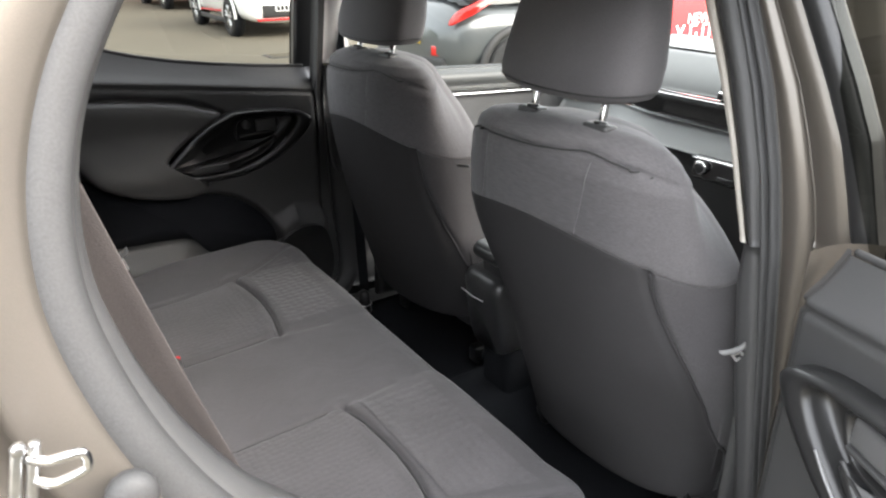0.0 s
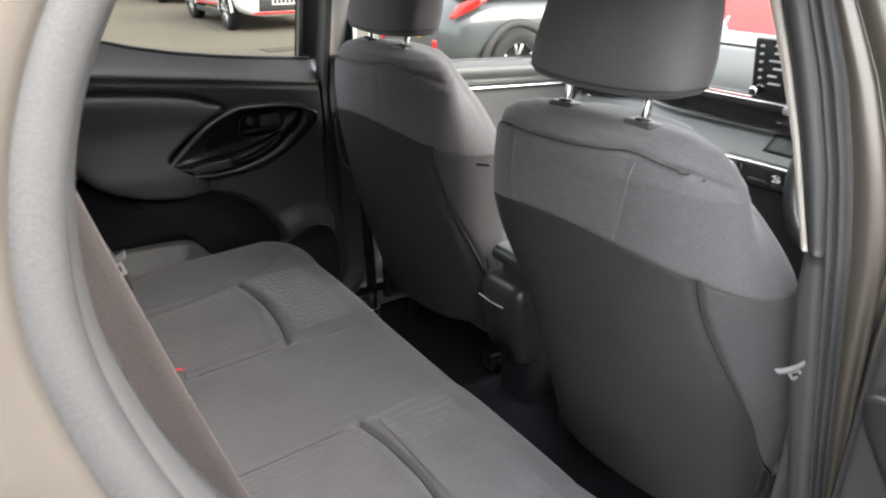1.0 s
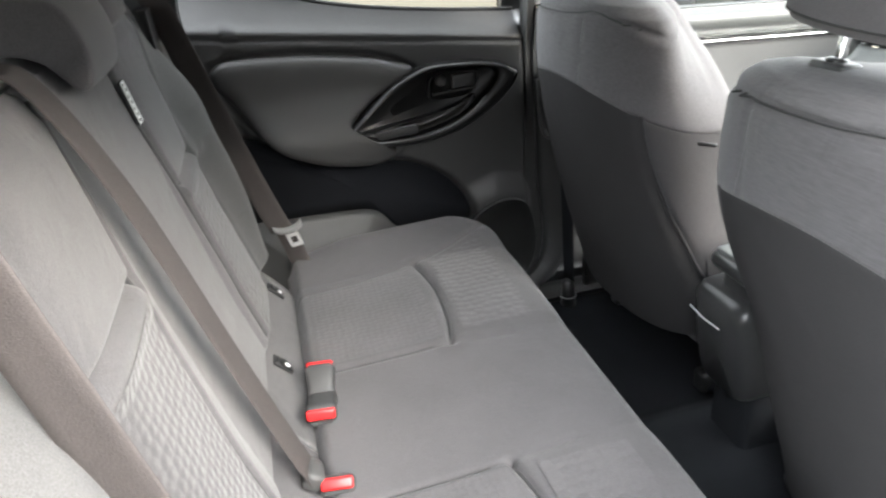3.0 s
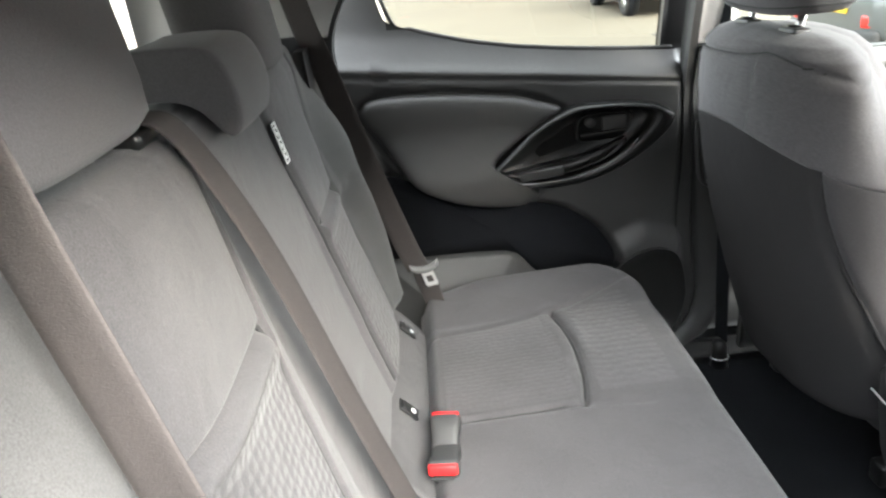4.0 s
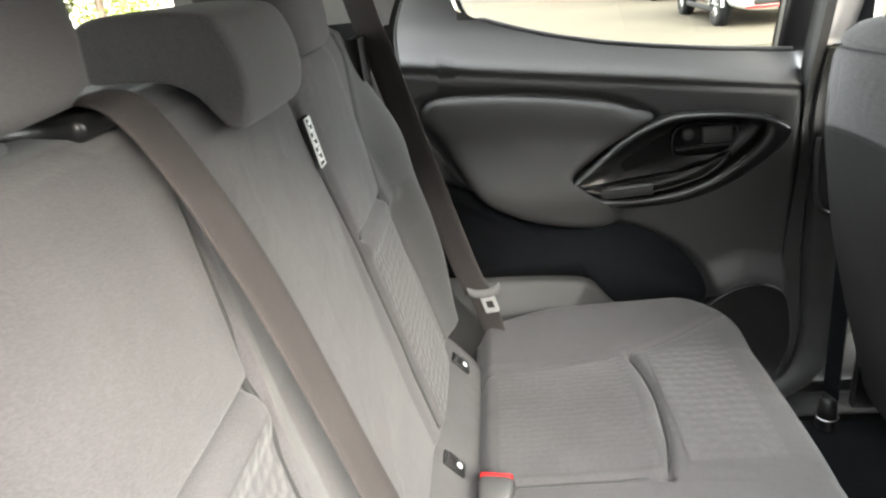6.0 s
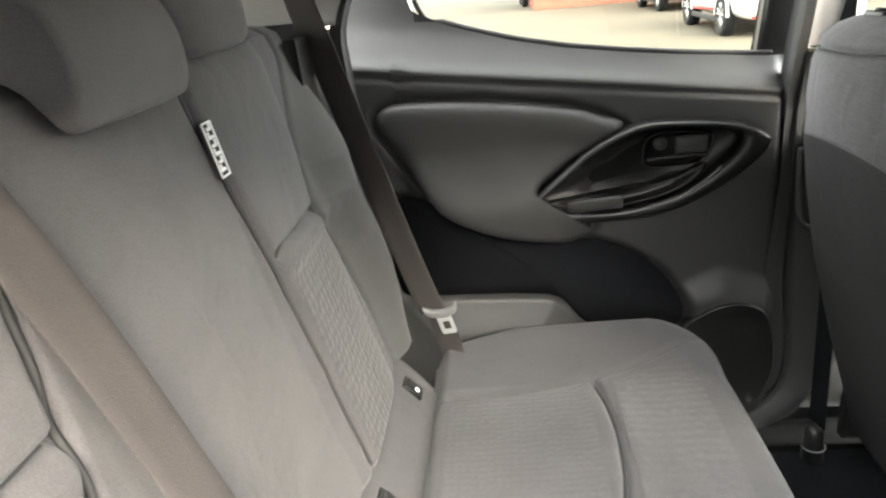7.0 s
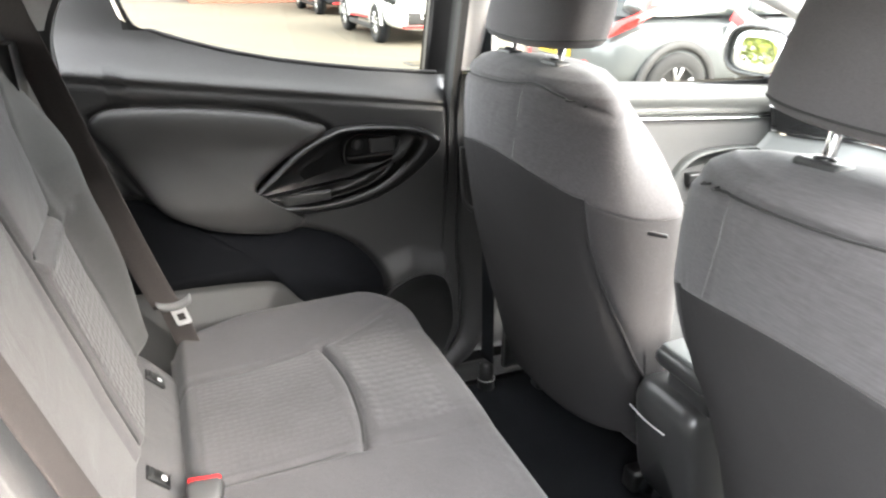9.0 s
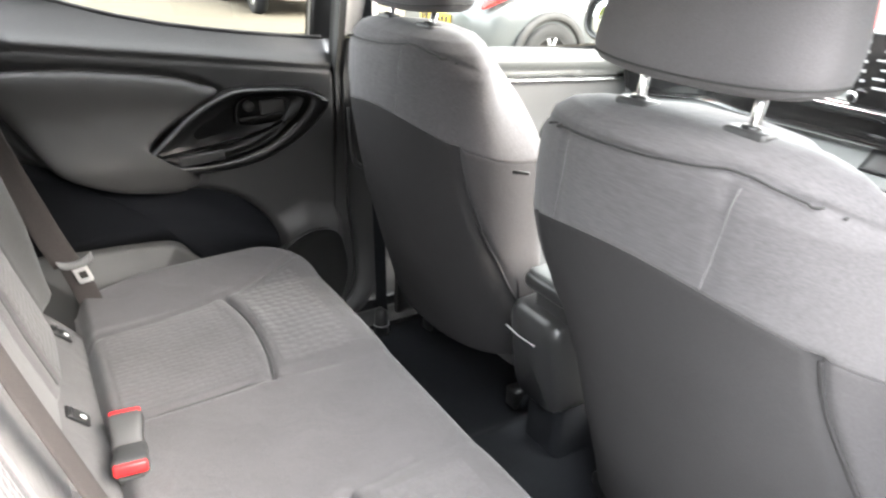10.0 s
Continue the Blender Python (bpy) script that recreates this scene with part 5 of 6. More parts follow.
ribbon("webbing", [(0.478, -0.55, 1.40), (0.478, -0.655, 1.1), (0.478, -0.690, 0.83), (0.48, -0.715, 0.55), (0.485, -0.72, 0.31)], [(1, 0.2, 0)] * 5, 0.047, CLOTH_DARK, nb, "black belt webbing")
tongue(nb, (0.404, -0.684, 0.838), (0.5, -0.6, 0.5), (0.25, 0.2, -0.9), 0.62)

# ---- centre console ----
con = thing("centre_console", "black plastic centre console with a padded armrest between the front seats", "console")
cr = []
for x, hw, zt in ((0.430, 0.056, 0.652), (0.435, 0.068, 0.670), (0.450, 0.074, 0.682), (0.49, 0.075, 0.685), (0.60, 0.068, 0.66), (0.80, 0.075, 0.58), (1.10, 0.09, 0.62)):
    yy, zz = superring(0, 0, hw, (zt - 0.475) / 2, 6, 48)
    cr.append([(x + 0.030 * (1 - (b + (zt - 0.475) / 2) / (zt - 0.475)) * (x < 0.5), a - 0.010, 0.475 + (zt - 0.475) / 2 + b) for a, b in zip(yy, zz)])
loft("body", cr, CONSOLE, con, "satin black console body")
rbox("pedestal", (0.66, 0.105, 0.23), pose(0.81, -0.012, 0.385), CARPET, con, "black carpeted console foot", r=0.02)
lid = rbox("armrest", (0.26, 0.118, 0.034), pose(0.568, -0.026, 0.738, 0, -3, 0), CONSOLE, con, "black padded armrest lid", r=0.016, segs=4)
# pale slab paints the windows' grazing reflection on the lid
rbox("lid_top", (0.245, 0.106, 0.012), pose(0.570, -0.026, 0.753, 0, -3, 0), DASH_LIT, lid, "armrest top, paled for the window reflection", r=0.006)
rbox("hinge_block", (0.10, 0.10, 0.05), pose(0.51, -0.030, 0.695), CONSOLE, con, r=0.012)
tube("edge_line", [(0.4300, -0.030, 0.620), (0.4275, 0.012, 0.619), (0.4305, 0.058, 0.620)], 0.0018, PALE, con, "pale moulded edge", segs=6)

# ---- dashboard ----
dash = thing("dashboard", "grey and black dashboard with bright strip below the windscreen", "dashboard")


def dash_fall(y):
    """The dash falls and draws back towards the far door."""
    return 0.08 * smooth(0.20, 0.70, y)


def dash_back(y):
    return 0.24 * smooth(0.10, 0.66, y)


ys = np.linspace(-0.74, 0.74, 50)
sheet("top_pad", lambda u, v: (1.19 + dash_back(u) + 0.32 * v, u, 1.128 + 0.02 * np.sin(np.pi * np.clip(v * 1.2, 0, 1)) - 0.02 * v - dash_fall(u)), ys, np.linspace(0, 1, 16), DASH_LIT, dash, "grey dash top, paled for windscreen light", thick=(0, 0, -0.03), flip=False)
sheet("upper_face", lambda u, v: (1.125 + dash_back(u) + 0.066 * v ** 1.5, u, 1.026 + 0.104 * v - 0.01 * (v > 0.96) - dash_fall(u)), ys, np.linspace(0, 1, 14), DASH_LIT, dash, "grey padded dash face, paled for windscreen light", thick=(0.02, 0, 0), flip=False)
sheet("bright_strip", lambda u, v: (1.114 + dash_back(u), u, 1.016 + 0.007 * v - dash_fall(u)), ys, np.linspace(0, 1, 3), CHROME, dash, "thin bright strip", thick=(0.01, 0, 0), flip=False)
sheet("black_band", lambda u, v: (1.118 + dash_back(u) + 0.018 * (1 - v), u, 0.945 + 0.07 * v - dash_fall(u)), ys, np.linspace(0, 1, 5), GLOSS, dash, "gloss black dash band", thick=(0.02, 0, 0), flip=False)
sheet("shelf", lambda u, v: (1.05 + dash_back(u) + 0.09 * v ** 0.8 + 0.015 * np.cos(3 * u), u, 0.888 + 0.055 * v ** 1.6 - dash_fall(u)), ys, np.linspace(0, 1, 10), DASH_LIT, dash, "grey dash shelf", thick=(0.02, 0, -0.01), flip=False)
sheet("lower_face", lambda u, v: (1.15 + dash_back(u) - 0.085 * v, u, 0.55 + 0.335 * v - dash_fall(u)), ys, np.linspace(0, 1, 8), TRIM, dash, "charcoal lower dash", thick=(0.02, 0, 0), flip=False)
scr = rbox("screen", (0.022, 0.235, 0.145), pose(1.082, -0.240, 1.098, 0, -8, 0), GLOSS, dash, "black touch screen", r=0.008)
on_screen = lambda y, z: pose(1.0695 - 0.14 * (z - 1.098), y, z, 0, -8, 0)
for k in range(5):
    rbox("key", (0.004, 0.008, 0.005), on_screen(-0.145, 1.15 - 0.018 * k), PALE, scr, r=0.001)
rod("volume_knob", (1.076, -0.138, 1.048), (1.062, -0.138, 1.046), 0.011, CHROME, scr, "chrome volume knob", segs=20)
rod("knob_face", (1.063, -0.138, 1.0462), (1.0605, -0.138, 1.0458), 0.008, BLACK, scr, segs=20)
for k, (dy, w) in enumerate(((-0.012, 0.02), (-0.016, 0.028), (-0.006, 0.03), (-0.014, 0.026), (0.0, 0.022), (-0.006, 0.03))):
    rbox("text_bar", (0.004, w, 0.004), on_screen(-0.175 + dy, 1.153 - 0.017 * k), PALE, scr, r=0.0008)
    rbox("text_bar", (0.004, 0.8 * w, 0.004), on_screen(-0.235 + dy, 1.153 - 0.017 * k), PALE, scr, r=0.0008)
rbox("hazard_switch", (0.02, 0.05, 0.018), pose(1.105, -0.225, 1.008), STEEL, dash, "silver hazard switch", r=0.006)
sheet("recess", lambda u, v: (1.05 + dash_back(u) + 0.09 * v ** 0.8 + 0.015 * np.cos(3 * u) - 0.001, u, 0.888 + 0.055 * v ** 1.6 - dash_fall(u) + 0.004), np.linspace(-0.50, -0.165, 24), np.linspace(0.42, 0.93, 10), BLACK, dash, "black tray in the dash shelf", thick=(0, 0, -0.003), flip=False)
ac = rbox("climate_panel", (0.03, 0.36, 0.062), pose(1.062, -0.275, 0.862, 0, 8, 0), GLOSS, dash, "gloss black climate panel", r=0.01)
tube("bright_edge", [(1.042, -0.10, 0.889), (1.044, -0.275, 0.891), (1.042, -0.45, 0.889)], 0.003, CHROME, ac, "chrome edge", segs=6)
rod("dial", (1.062, -0.128, 0.868), (1.035, -0.128, 0.866), 0.018, BLACK, ac, "black rotary dial", segs=24)
rod("dial_ring", (1.040, -0.128, 0.8668), (1.034, -0.128, 0.8658), 0.0195, CHROME, ac, "chrome dial ring", segs=24, r2=0.018)
rod("dial_face", (1.036, -0.128, 0.866), (1.0325, -0.128, 0.8655), 0.013, BLACK, ac, segs=24)
tube("bright_edge", [(1.048, -0.15, 0.838), (1.050, -0.275, 0.840), (1.048, -0.44, 0.838)], 0.0022, CHROME, ac, "chrome edge", segs=6)
for k in range(3):
    rbox("button", (0.006, 0.05, 0.012), pose(1.046, -0.20 - 0.065 * k, 0.848, 0, 8, 0), BLACK, ac, r=0.003)

def lettering(name, text, size, m, mat, parent):
    cu = bpy.data.curves.new(name, "FONT")
    cu.body, cu.size, cu.extrude = text, size, 0.002
    tmp = bpy.data.objects.new(name + "_tmp", cu)
    scene.collection.objects.link(tmp)
    me = bpy.data.meshes.new_from_object(tmp.evaluated_get(bpy.context.evaluated_depsgraph_get()))
    bpy.data.objects.remove(tmp)
    me.materials.clear()
    me.materials.append(mat)
    ob = new(name, me)
    ob.parent = parent
    ob.matrix_local = m
    return ob


lettering("digits", "26", 0.022, pose(1.043, -0.238, 0.858, 90, 0, -90), LABEL_WHITE, ac)

# steering wheel
sw = thing("steering_wheel", "black steering wheel before the driver's seat", "steering wheel", at=(0.95, -0.522, 0.935))
t = np.linspace(0, 2 * math.pi, 48, endpoint=False)
rim = []
for a in list(t) + [0.0]:
    c = Vector((0.055 * math.sin(a), 0.18 * math.cos(a), 0.175 * math.sin(a)))
    o = c.normalized()
    n = Vector((1, 0, -0.3)).normalized()
    rim.append([c + 0.016 * (math.cos(q) * o + math.sin(q) * n) for q in np.linspace(0, 2 * math.pi, 12, endpoint=False)])
loft("rim", rim, BLACK, sw, "black leather rim", caps=False)
rbox("hub", (0.06, 0.14, 0.11), pose(0.02, 0, 0, 0, -17, 0), BLACK, sw, r=0.02)
for s in (-1, 1):
    rbox("spoke", (0.025, 0.12, 0.04), pose(0.01, s * 0.115, -0.005, 0, -17, 0), PALE, sw, "pale spoke trim", r=0.008)
rod("column", (0.03, 0, -0.01), (0.22, 0, -0.08), 0.04, BLACK, sw)


# ---- outside: yard, parked cars, hoarding, hedge ----
GROUND = material("sandy_worn_asphalt", (0.09, 0.08, 0.06), (0.14, 0.124, 0.093), 0.9, 0, 60, 0.35, 0.4, 0.3, blotch=0.5)
sheet("ground", lambda u, v: (u, v, 0 * u), np.concatenate([[-900, -200], np.linspace(-40, 60, 26), [200, 900]]), np.concatenate([[-900, -200], np.linspace(-40, 60, 26), [200, 900]]), GROUND, None, flip=False)
gr = bpy.data.objects["ground"]
tagged(gr, "sandy worn asphalt yard", "ground", kind="structure")
W_PAINT = material("white_car_paint", (0.72, 0.73, 0.70), (0.8, 0.8, 0.78), 0.25, 0, 600, 2, 0, 0.5, coat=0.8)
G_PAINT = material("grey_car_paint", (0.07, 0.078, 0.08), (0.10, 0.108, 0.11), 0.3, 0.1, 900, 2, 0, 0.5, coat=0.8)
D_PAINT = material("dark_car_paint", (0.015, 0.018, 0.025), (0.03, 0.033, 0.04), 0.25, 0.1, 900, 2, 0, 0.5, coat=0.8)
TYRE = material("tyre_rubber", grey(0.015), grey(0.03), 0.85, 0, 200, 20, 0.3)
CLAD = material("black_cladding", grey(0.02), grey(0.032), 0.6, 0, 500, 10, 0.2)
DARKGLASS = material("dark_car_glass", (0.02, 0.025, 0.025), (0.035, 0.04, 0.038), 0.05, 0, 30, 3, 0, 0.6)
LAMP_RED = material("red_lamp_lens", (0.5, 0.01, 0.01), (0.65, 0.03, 0.02), 0.15, 0, 120, 30, 0.05, coat=0.5)
PLATE_Y = material("yellow_plate", (0.75, 0.5, 0.02), (0.85, 0.6, 0.05), 0.4, 0, 200, 20, 0)
PLATE_W = material("white_plate", grey(0.75), grey(0.82), 0.4, 0, 200, 20, 0)
RED_PANEL = material("red_hoarding", (0.52, 0.015, 0.02), (0.6, 0.03, 0.035), 0.5, 0, 150, 2, 0.02)
BRICKRED = material("red_brickwork", (0.25, 0.09, 0.06), (0.36, 0.15, 0.10), 0.9, 0, 25, 3, 0.4)
BARK = material("tree_bark", (0.06, 0.045, 0.03), (0.12, 0.09, 0.07), 0.95, 0, 40, 6, 0.6)
LEAF = material("yellow_green_leaves", (0.05, 0.09, 0.015), (0.22, 0.24, 0.04), 0.6, 0, 9, 1.2, 0.1, 0.3)


def wheel(parent, x, y, side, r=0.31):
    """A tyre with a five-spoke rim, its outer face towards side."""
    t = np.linspace(0, 2 * math.pi, 40, endpoint=False)
    prof = [(0.62 * r, 0.09), (0.70 * r, 0.105), (0.92 * r, 0.11), (r, 0.085), (r, -0.085), (0.92 * r, -0.11), (0.62 * r, -0.09)]
    tyre = loft("tyre", [[(x + k * math.cos(a), y + side * w, r + k * math.sin(a)) for a in t] for k, w in prof], TYRE, parent, "black tyre", caps=False)
    rim = loft("rim", [[(x + k * math.cos(a), y + side * w, r + k * math.sin(a)) for a in t] for k, w in ((0.66 * r, 0.092), (0.63 * r, 0.10), (0.60 * r, 0.095), (0.57 * r, 0.03), (0.2 * r, 0.02))], CLAD, tyre, "dark rim well")
    for k in range(5):
        a = 2 * math.pi * k / 5 + 0.3
        for d in (-0.10, 0.10):
            b = a + d * 2.2
            p0 = (x + 0.14 * r * math.cos(a), y + side * 0.085, r + 0.14 * r * math.sin(a))
            p1 = (x + 0.61 * r * math.cos(b), y + side * 0.096, r + 0.61 * r * math.sin(b))
            rod("spoke", p0, p1, 0.017, STEEL, tyre, "silver spoke", segs=6)
    rod("hub_cap", (x, y + side * 0.07, r), (x, y + side * 0.10, r), 0.045, STEEL, tyre, segs=16)


def parked_car(at, turn, paint, label, cladding=False):
    """A small hatchback, nose along +x before it is turned; the origin is under its middle."""
    car = thing("parked_car", label, "car", "parked cars", at=at)
    car.rotation_euler = (0, 0, radians(turn))
    L = 1.86
    xs = [-1.86, -1.80, -1.68, -1.40, -1.0, -0.4, 0.2, 0.75, 1.1, 1.4, 1.66, 1.80, 1.86]
    top = [0.70, 0.82, 0.93, 0.97, 0.97, 0.96, 0.95, 0.95, 0.92, 0.86, 0.76, 0.62, 0.52]
    bot = [0.42, 0.30, 0.24, 0.22, 0.20, 0.20, 0.20, 0.20, 0.20, 0.22, 0.22, 0.24, 0.36]
    wid = [0.55, 0.70, 0.79, 0.83, 0.84, 0.845, 0.845, 0.84, 0.83, 0.80, 0.74, 0.62, 0.48]
    rings = []
    for x, t, b, w in zip(*(spline(np.array([[v] for v in row]), 60)[:, 0] for row in (xs, top, bot, wid))):
        yy, zz = superring(0, 0, w, (t - b) / 2, 3.6, 48)
        bulge = 1 - 0.05 * np.clip(zz / ((t - b) / 2), 0, 1) ** 2
        rings.append([(x, a * k, (t + b) / 2 + c) for a, c, k in zip(yy, zz, bulge)])
    body = loft("body", rings, paint, car)
    # greenhouse: dark glass, painted roof and pillars
    gx = [-1.70, -1.60, -1.35, -0.9, -0.3, 0.25, 0.7, 1.05]
    gt = [0.95, 1.18, 1.40, 1.47, 1.49, 1.45, 1.22, 0.93]
    gw = [0.58, 0.64, 0.68, 0.70, 0.70, 0.69, 0.68, 0.66]
    cab, roof = [], []
    for x, t, w in zip(gx, gt, gw):
        p = [(-w - 0.08, 0.90), (-w - 0.04, 0.90 + 0.5 * (t - 0.9)), (-w + 0.05, t - 0.03), (-w + 0.16, t), (0, t + 0.02), (w - 0.16, t), (w - 0.05, t - 0.03), (w + 0.04, 0.90 + 0.5 * (t - 0.9)), (w + 0.08, 0.90)]
        cab.append([(x, a, b) for a, b in p])
    loft("glass", cab, DARKGLASS, car, "dark car glass", closed=False)
    sheet("roof", lambda u, v: (np.interp(u, np.arange(6), [-1.45, -1.35, -0.9, -0.3, 0.25, 0.42]), v * 0.60, np.interp(u, np.arange(6), [1.385, 1.415, 1.487, 1.507, 1.47, 1.41]) + 0.025 - 0.04 * v ** 2), np.linspace(0, 5, 20), np.linspace(-1, 1, 10), paint, car, thick=(0, 0, -0.03))
    for side in (-1, 1):
        for x0, x1, w in ((-1.62, -1.30, 0.10), (-0.42, -0.40, 0.05), (0.98, 0.38, 0.05)):
            pts = [(x0, side * 0.755, 0.93), ((x0 + x1) / 2, side * 0.725, 1.17), (x1, side * 0.65, 1.41)]
            tube("pillar", pts, w, paint, car, segs=8)
        patch("tail_lamp", [(-1.84, 0.74), (-1.74, 0.80), (-1.56, 0.90), (-1.36, 1.00), (-1.42, 1.005), (-1.60, 0.955), (-1.78, 0.86)], [(1, 0), (1, 0.03), (0.9, 0.04), (0.4, 0.045)], lambda a, z, h: (a, side * (0.70 + 0.12 * (a + 1.80) + 0.12 * min(1, (a + 1.84) / 0.15) + h - 0.035 * max(0, z - 0.9) / 0.1), z), LAMP_RED, car, "red tail lamp", n=30)
        patch("headlamp", [(1.30, 0.78), (1.55, 0.83), (1.74, 0.72), (1.70, 0.62), (1.52, 0.66)], [(1, 0), (1, 0.03), (0.9, 0.04), (0.4, 0.045)], lambda a, z, h: (a, side * (0.79 - 0.42 * max(0, a - 1.36) + h), z), DARKGLASS, car, "smoked headlamp", n=30)
        for x in (-1.18, 1.18):
            t = np.linspace(0, math.pi, 24)
            arch = loft("wheel_arch", [[(x + k * math.cos(a), side * w, 0.30 + k * math.sin(a)) for k, w in ((0.34, 0.80), (0.345, 0.856), (0.36, 0.862), (0.41 if cladding else 0.375, 0.860), (0.42 if cladding else 0.38, 0.835))] for a in t], CLAD if cladding else paint, car, "wheel arch", closed=False)
            rod("wheel_well", (x, side * 0.70, 0.31), (x, side * 0.846, 0.31), 0.345, CARPET, car, segs=32)
            wheel(car, x, side * 0.755, side)
        rbox("door_mirror", (0.10, 0.16, 0.11), pose(0.62, side * 0.90, 1.02), paint, car, r=0.03)
        rbox("side_strip", (1.5, 0.012, 0.03), pose(0.0, side * 0.846, 0.36, 0, -2, 0), CLAD if cladding else RED, car, r=0.004)
        rbox("sill_skirt", (1.7, 0.05, 0.09), pose(0.0, side * 0.815, 0.23), CLAD, car, r=0.02)
    rbox("front_grille", (0.06, 0.95, 0.20), pose(1.845, 0, 0.42, 0, 0, 0), CLAD, car, "black grille", r=0.03)
    rbox("front_strip", (0.04, 1.15, 0.035), pose(1.86, 0, 0.29), RED, car, "red bumper strip", r=0.012)
    plate = rbox("number_plate", (0.012, 0.52, 0.11), pose(1.885, 0, 0.47), PLATE_W, car, "white number plate", r=0.003)
    rear_plate = rbox("number_plate", (0.012, 0.52, 0.11), pose(-1.872, 0, 0.60), PLATE_Y, car, "yellow number plate", r=0.003)
    for pl, x in ((plate, 1.8925), (rear_plate, -1.8795)):
        for k in range(7):
            rbox("plate_bar", (0.003, 0.05, 0.065), pose(x, -0.21 + 0.07 * k, 0.47 if x > 0 else 0.60), THREAD, pl, r=0.0008, segs=1)
    rbox("rear_bumper", (0.10, 1.25, 0.16), pose(-1.82, 0, 0.37), CLAD if cladding else paint, car, r=0.04)
    for side in (-1, 1):
        rbox("reflector", (0.03, 0.14, 0.09), pose(-1.845, side * 0.52, 0.50, 0, 0, side * -18), LAMP_RED, car, "red rear reflector", r=0.012)
    rbox("spoiler", (0.22, 1.1, 0.03), pose(-1.50, 0, 1.42, 0, -8, 0), paint, car, r=0.012)
    return car


grey_car = parked_car((4.98, 4.86, 0), 0, G_PAINT, "grey hatchback with black cladding parked on the yard", True)
rbox("decal", (0.42, 0.01, 0.30), pose(-0.50, -0.842, 0.76, 0, 24, 0), W_PAINT, grey_car, "white door sticker", r=0.004)
for dx, dz, w in ((-0.62, 0.86, 0.16), (-0.45, 0.78, 0.12), (-0.40, 0.58, 0.14)):
    rbox("decal", (w, 0.012, 0.09), pose(dx, -0.845, dz, 0, 35, 0), RED_PANEL, grey_car, "red sticker shape", r=0.004)
parked_car((4.20, 12.25, 0), -92, W_PAINT, "white hatchback with red bumper strip parked on the yard")
parked_car((4.6, 18.9, 0), -90, D_PAINT, "dark hatchback parked behind the white one", True)
parked_car((1.6, 27.2, 0), -90, D_PAINT, "dark hatchback parked far down the yard", True)

# hoarding with lettering
hoard = thing("hoarding", "red advertising hoarding with white lettering standing on the yard", "sign", at=(0, 0, 0))
rbox("panel", (4.0, 0.05, 1.2), pose(7.67, 3.9, 0.76), RED_PANEL, hoard, "red panel", r=0.01)
rbox("foot_rail", (4.0, 0.07, 0.035), pose(7.67, 3.9, 0.145), CLAD, hoard, "dark foot rail", r=0.01)
for k in range(3):
    rbox("leg", (0.06, 0.06, 0.18), pose(5.9 + 1.75 * k, 3.92, 0.09), CLAD, hoard, r=0.01)
lettering("lettering", "NEW", 0.155, pose(6.03, 3.87, 0.605, 90, 0, 0), PLATE_W, hoard)
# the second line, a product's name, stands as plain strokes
for k, strokes in enumerate((((0.045, 0.0, 18, 0.19), (0.105, 0.0, -18, 0.19)), ((0.04, 0.045, -32, 0.10), (0.11, 0.045, 32, 0.10), (0.075, -0.045, 0, 0.09)), ((0.03, 0.0, 0, 0.17), (0.13, -0.04, 0, 0.08)), ((0.025, 0.0, 0, 0.15), (0.14, 0.0, 0, 0.15)), ((0.075, 0.0, 35, 0.2), (0.075, 0.0, -35, 0.2)))):
    x = 5.64 + 0.215 * k + (0.06 if k == 4 else 0)
    for dx, dz, turn, h in strokes:
        rbox("letter_bar", (0.024, 0.008, h), pose(x + dx, 3.872, 0.51 + dz, 0, turn, 0), PLATE_W, hoard, r=0.003)
    if k in (2, 3):
        for dz in (-0.078, 0.078):
            rbox("letter_bar", (0.11, 0.008, 0.024), pose(x + 0.082, 3.872, 0.51 + dz), PLATE_W, hoard, r=0.003)
drain = thing("drain_cover", "square iron drain cover set in the asphalt", "drain cover", at=(3.18, 8.36, 0))
rbox("frame", (0.5, 0.4, 0.012), pose(0, 0, 0.003), CLAD, drain, r=0.003)
for k in range(5):
    rbox("bar", (0.42, 0.03, 0.012), pose(0, -0.14 + 0.07 * k, 0.009), GROUND, drain, r=0.003)

# unseen wall added behind the camera to hold low sky light off the cabin
WALL = material("sky_blocker_grey", (0.085, 0.085, 0.085), (0.115, 0.115, 0.113), 0.9, 0, 30, 0.6, 0.3, 0.3)
tagged(rbox("sky_blocker", (22, 0.3, 2.8), pose(8.3, -4.4, 1.4), WALL, None, r=0.02), "unseen grey wall added to block the low sky", "wall", kind="structure")

# brick building and hedge beyond the yard
wall = thing("brick_building", "low red brick building beyond the yard", "building", at=(14, 26, 0))
rbox("wall", (26, 6, 5), pose(0, 0, 2.5), BRICKRED, wall, r=0.02)
rbox("roof", (27, 7, 0.3), pose(0, 0, 5.15), CLAD, wall, r=0.05)
for k in range(6):
    w = rbox("window", (2.0, 0.12, 1.4), pose(-10 + 4 * k, -3.02, 2.4), DARKGLASS, wall, "dark window", r=0.02)
    rbox("frame", (2.2, 0.08, 0.12), pose(-10 + 4 * k, -3.04, 1.66), PLATE_W, w, r=0.01)


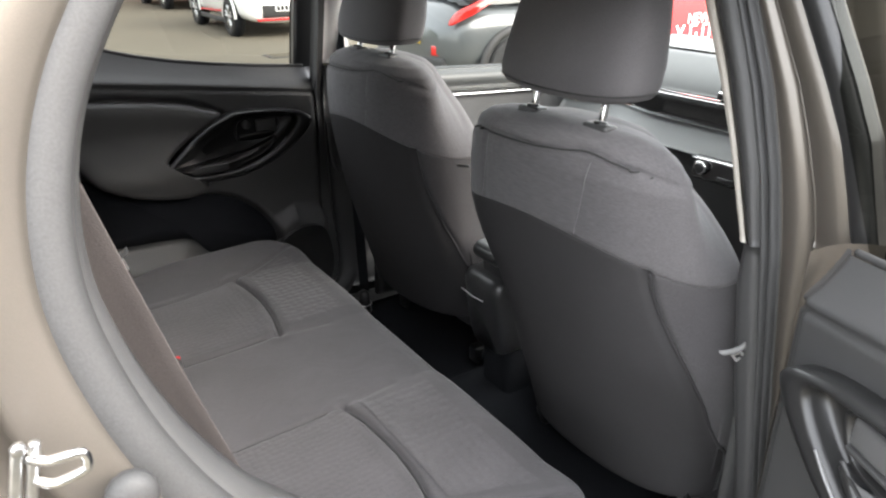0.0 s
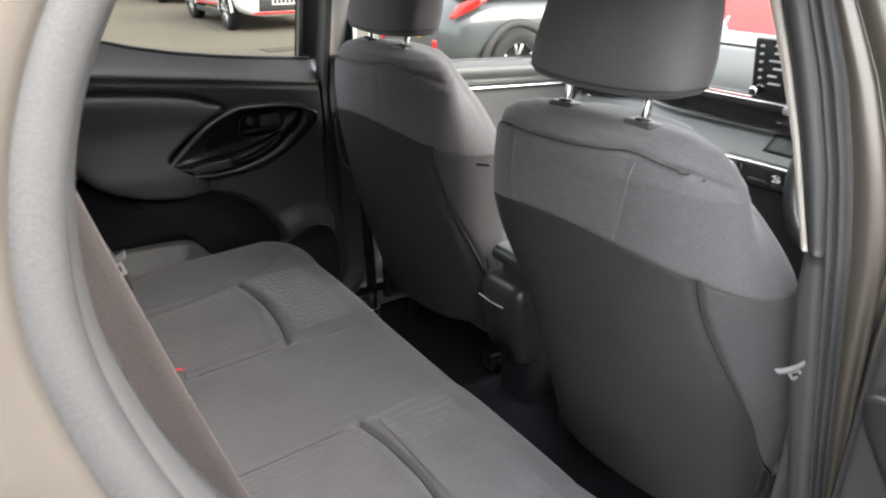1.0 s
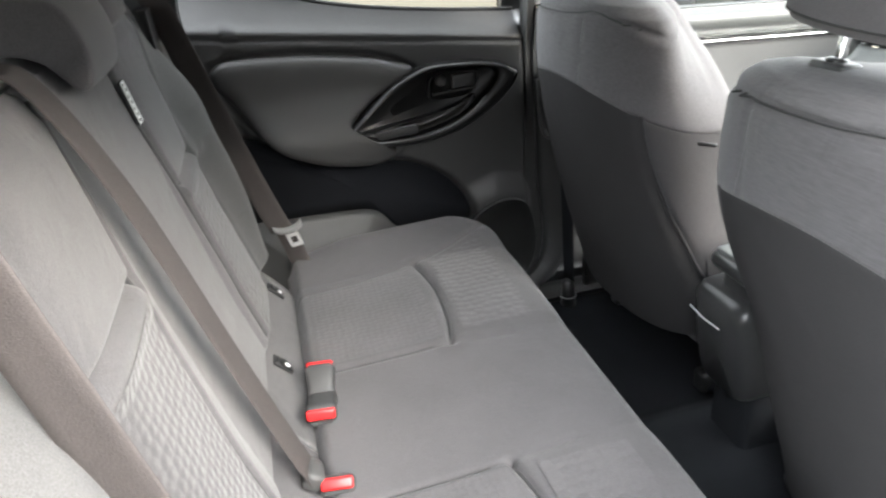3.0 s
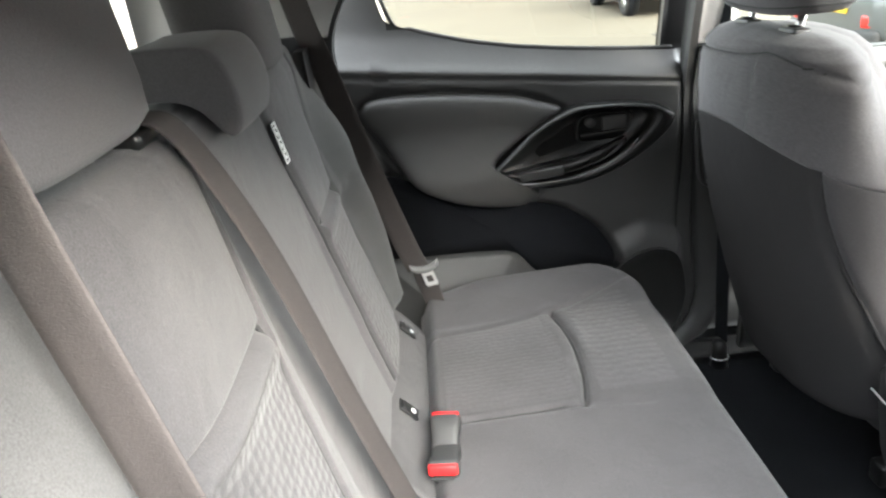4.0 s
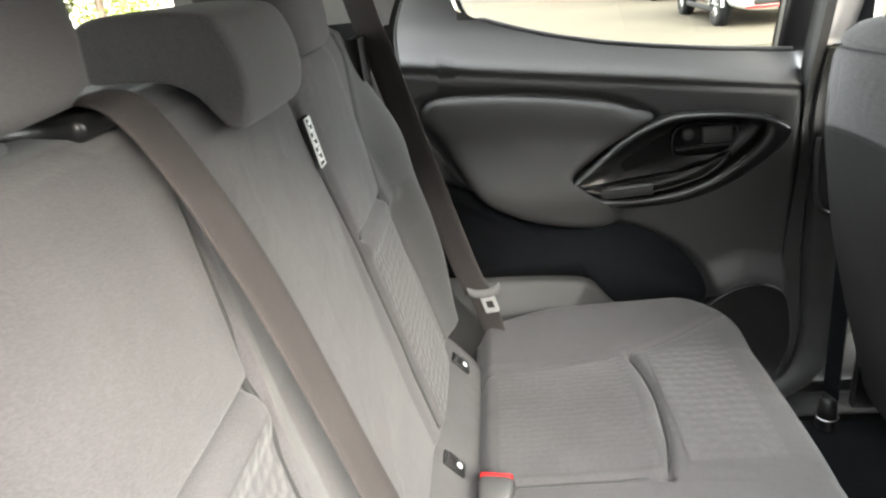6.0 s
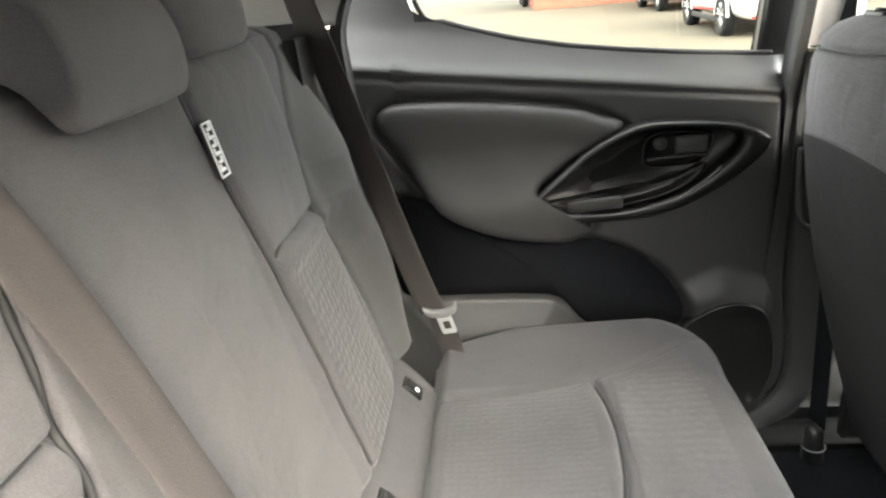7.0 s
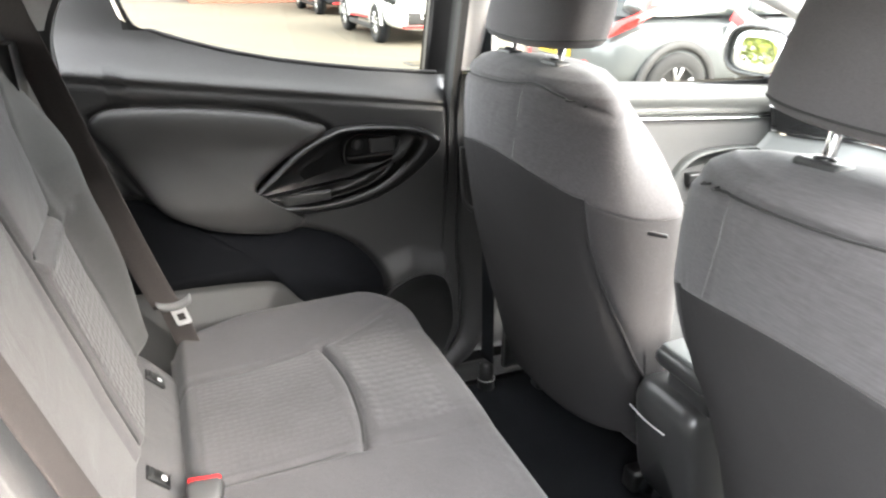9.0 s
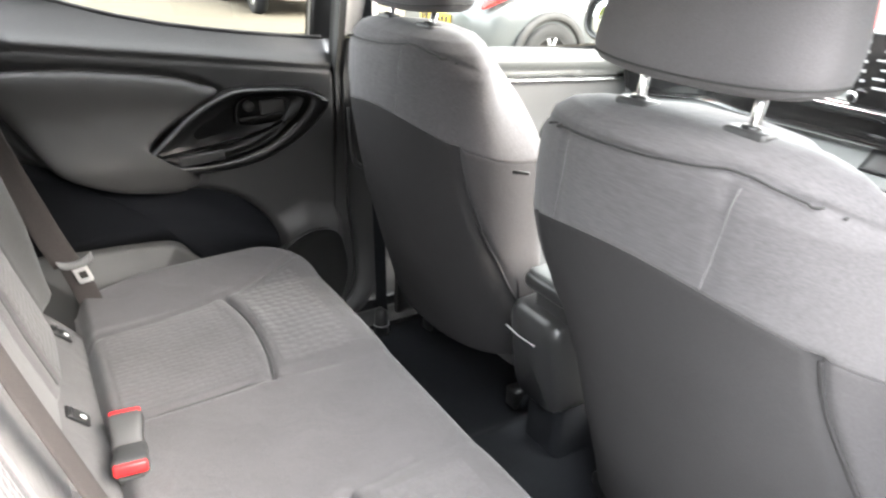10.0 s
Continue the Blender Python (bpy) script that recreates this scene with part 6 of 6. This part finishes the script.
def tree(at, h, spread, seed, label, leaves=45):
    """Tapered trunk, limbs and a crown of many small leaves in clumps."""
    rnd = random.Random(seed)
    t = thing("tree", label, "tree", "trees", at=at)
    trunk = tube("trunk", [(0, 0, 0), (0.05, 0.03, h * 0.3), (0.0, 0.1, h * 0.6)], 0.13, BARK, t, segs=8)
    tips = []
    for k in range(9):
        a = rnd.uniform(0, 2 * math.pi)
        z0 = h * rnd.uniform(0.2, 0.55)
        tip = (spread * 0.7 * math.cos(a) * rnd.uniform(0.5, 1), spread * 0.7 * math.sin(a) * rnd.uniform(0.5, 1), z0 + h * rnd.uniform(0.1, 0.4))
        tube("limb", [(0.03, 0.03, z0), (tip[0] * 0.5, tip[1] * 0.5, (z0 + tip[2]) / 2 + 0.1), tip], 0.045, BARK, trunk, segs=6)
        tips.append(tip)
    vs, fs = [], []
    clumps = [(p[0] + rnd.gauss(0, 0.35), p[1] + rnd.gauss(0, 0.35), p[2] + rnd.gauss(0, 0.3)) for p in tips for _ in range(7)]
    clumps += [(rnd.gauss(0, spread * 0.4), rnd.gauss(0, spread * 0.4), h * rnd.uniform(0.12, 0.95)) for _ in range(50)]
    for c in clumps:
        for _ in range(leaves):
            p = Vector((rnd.gauss(c[0], 0.065 * h), rnd.gauss(c[1], 0.065 * h), max(0.1, rnd.gauss(c[2], 0.055 * h))))
            d = Vector((rnd.gauss(0, 1), rnd.gauss(0, 1), rnd.gauss(0, 0.6))).normalized()
            e = d.orthogonal().normalized()
            s = rnd.uniform(0.013, 0.024) * h
            n = len(vs)
            vs += [p, p + d * s + e * s * 0.45, p + d * 2 * s, p + d * s - e * s * 0.45]
            fs.append((n, n + 1, n + 2, n + 3))
    part("crown", vs, fs, LEAF, t, "yellow-green leaves", smooth=False)
    return t


tree((-15.5, 20.5, 0), 6.0, 2.6, 1, "yellow-green leafy tree at the edge of the yard", 150)
tree((-12.3, 21.5, 0), 5.5, 2.5, 2, "yellow-green leafy bush at the edge of the yard", 150)
tree((-19.0, 19.5, 0), 6.0, 2.7, 5, "yellow-green leafy tree at the edge of the yard", 150)
tree((6.6, 15.5, 0), 4.6, 1.7, 3, "yellow-green leafy tree beyond the parked cars")
tree((9.6, 16.5, 0), 4.6, 1.8, 4, "green leafy tree beyond the parked cars")
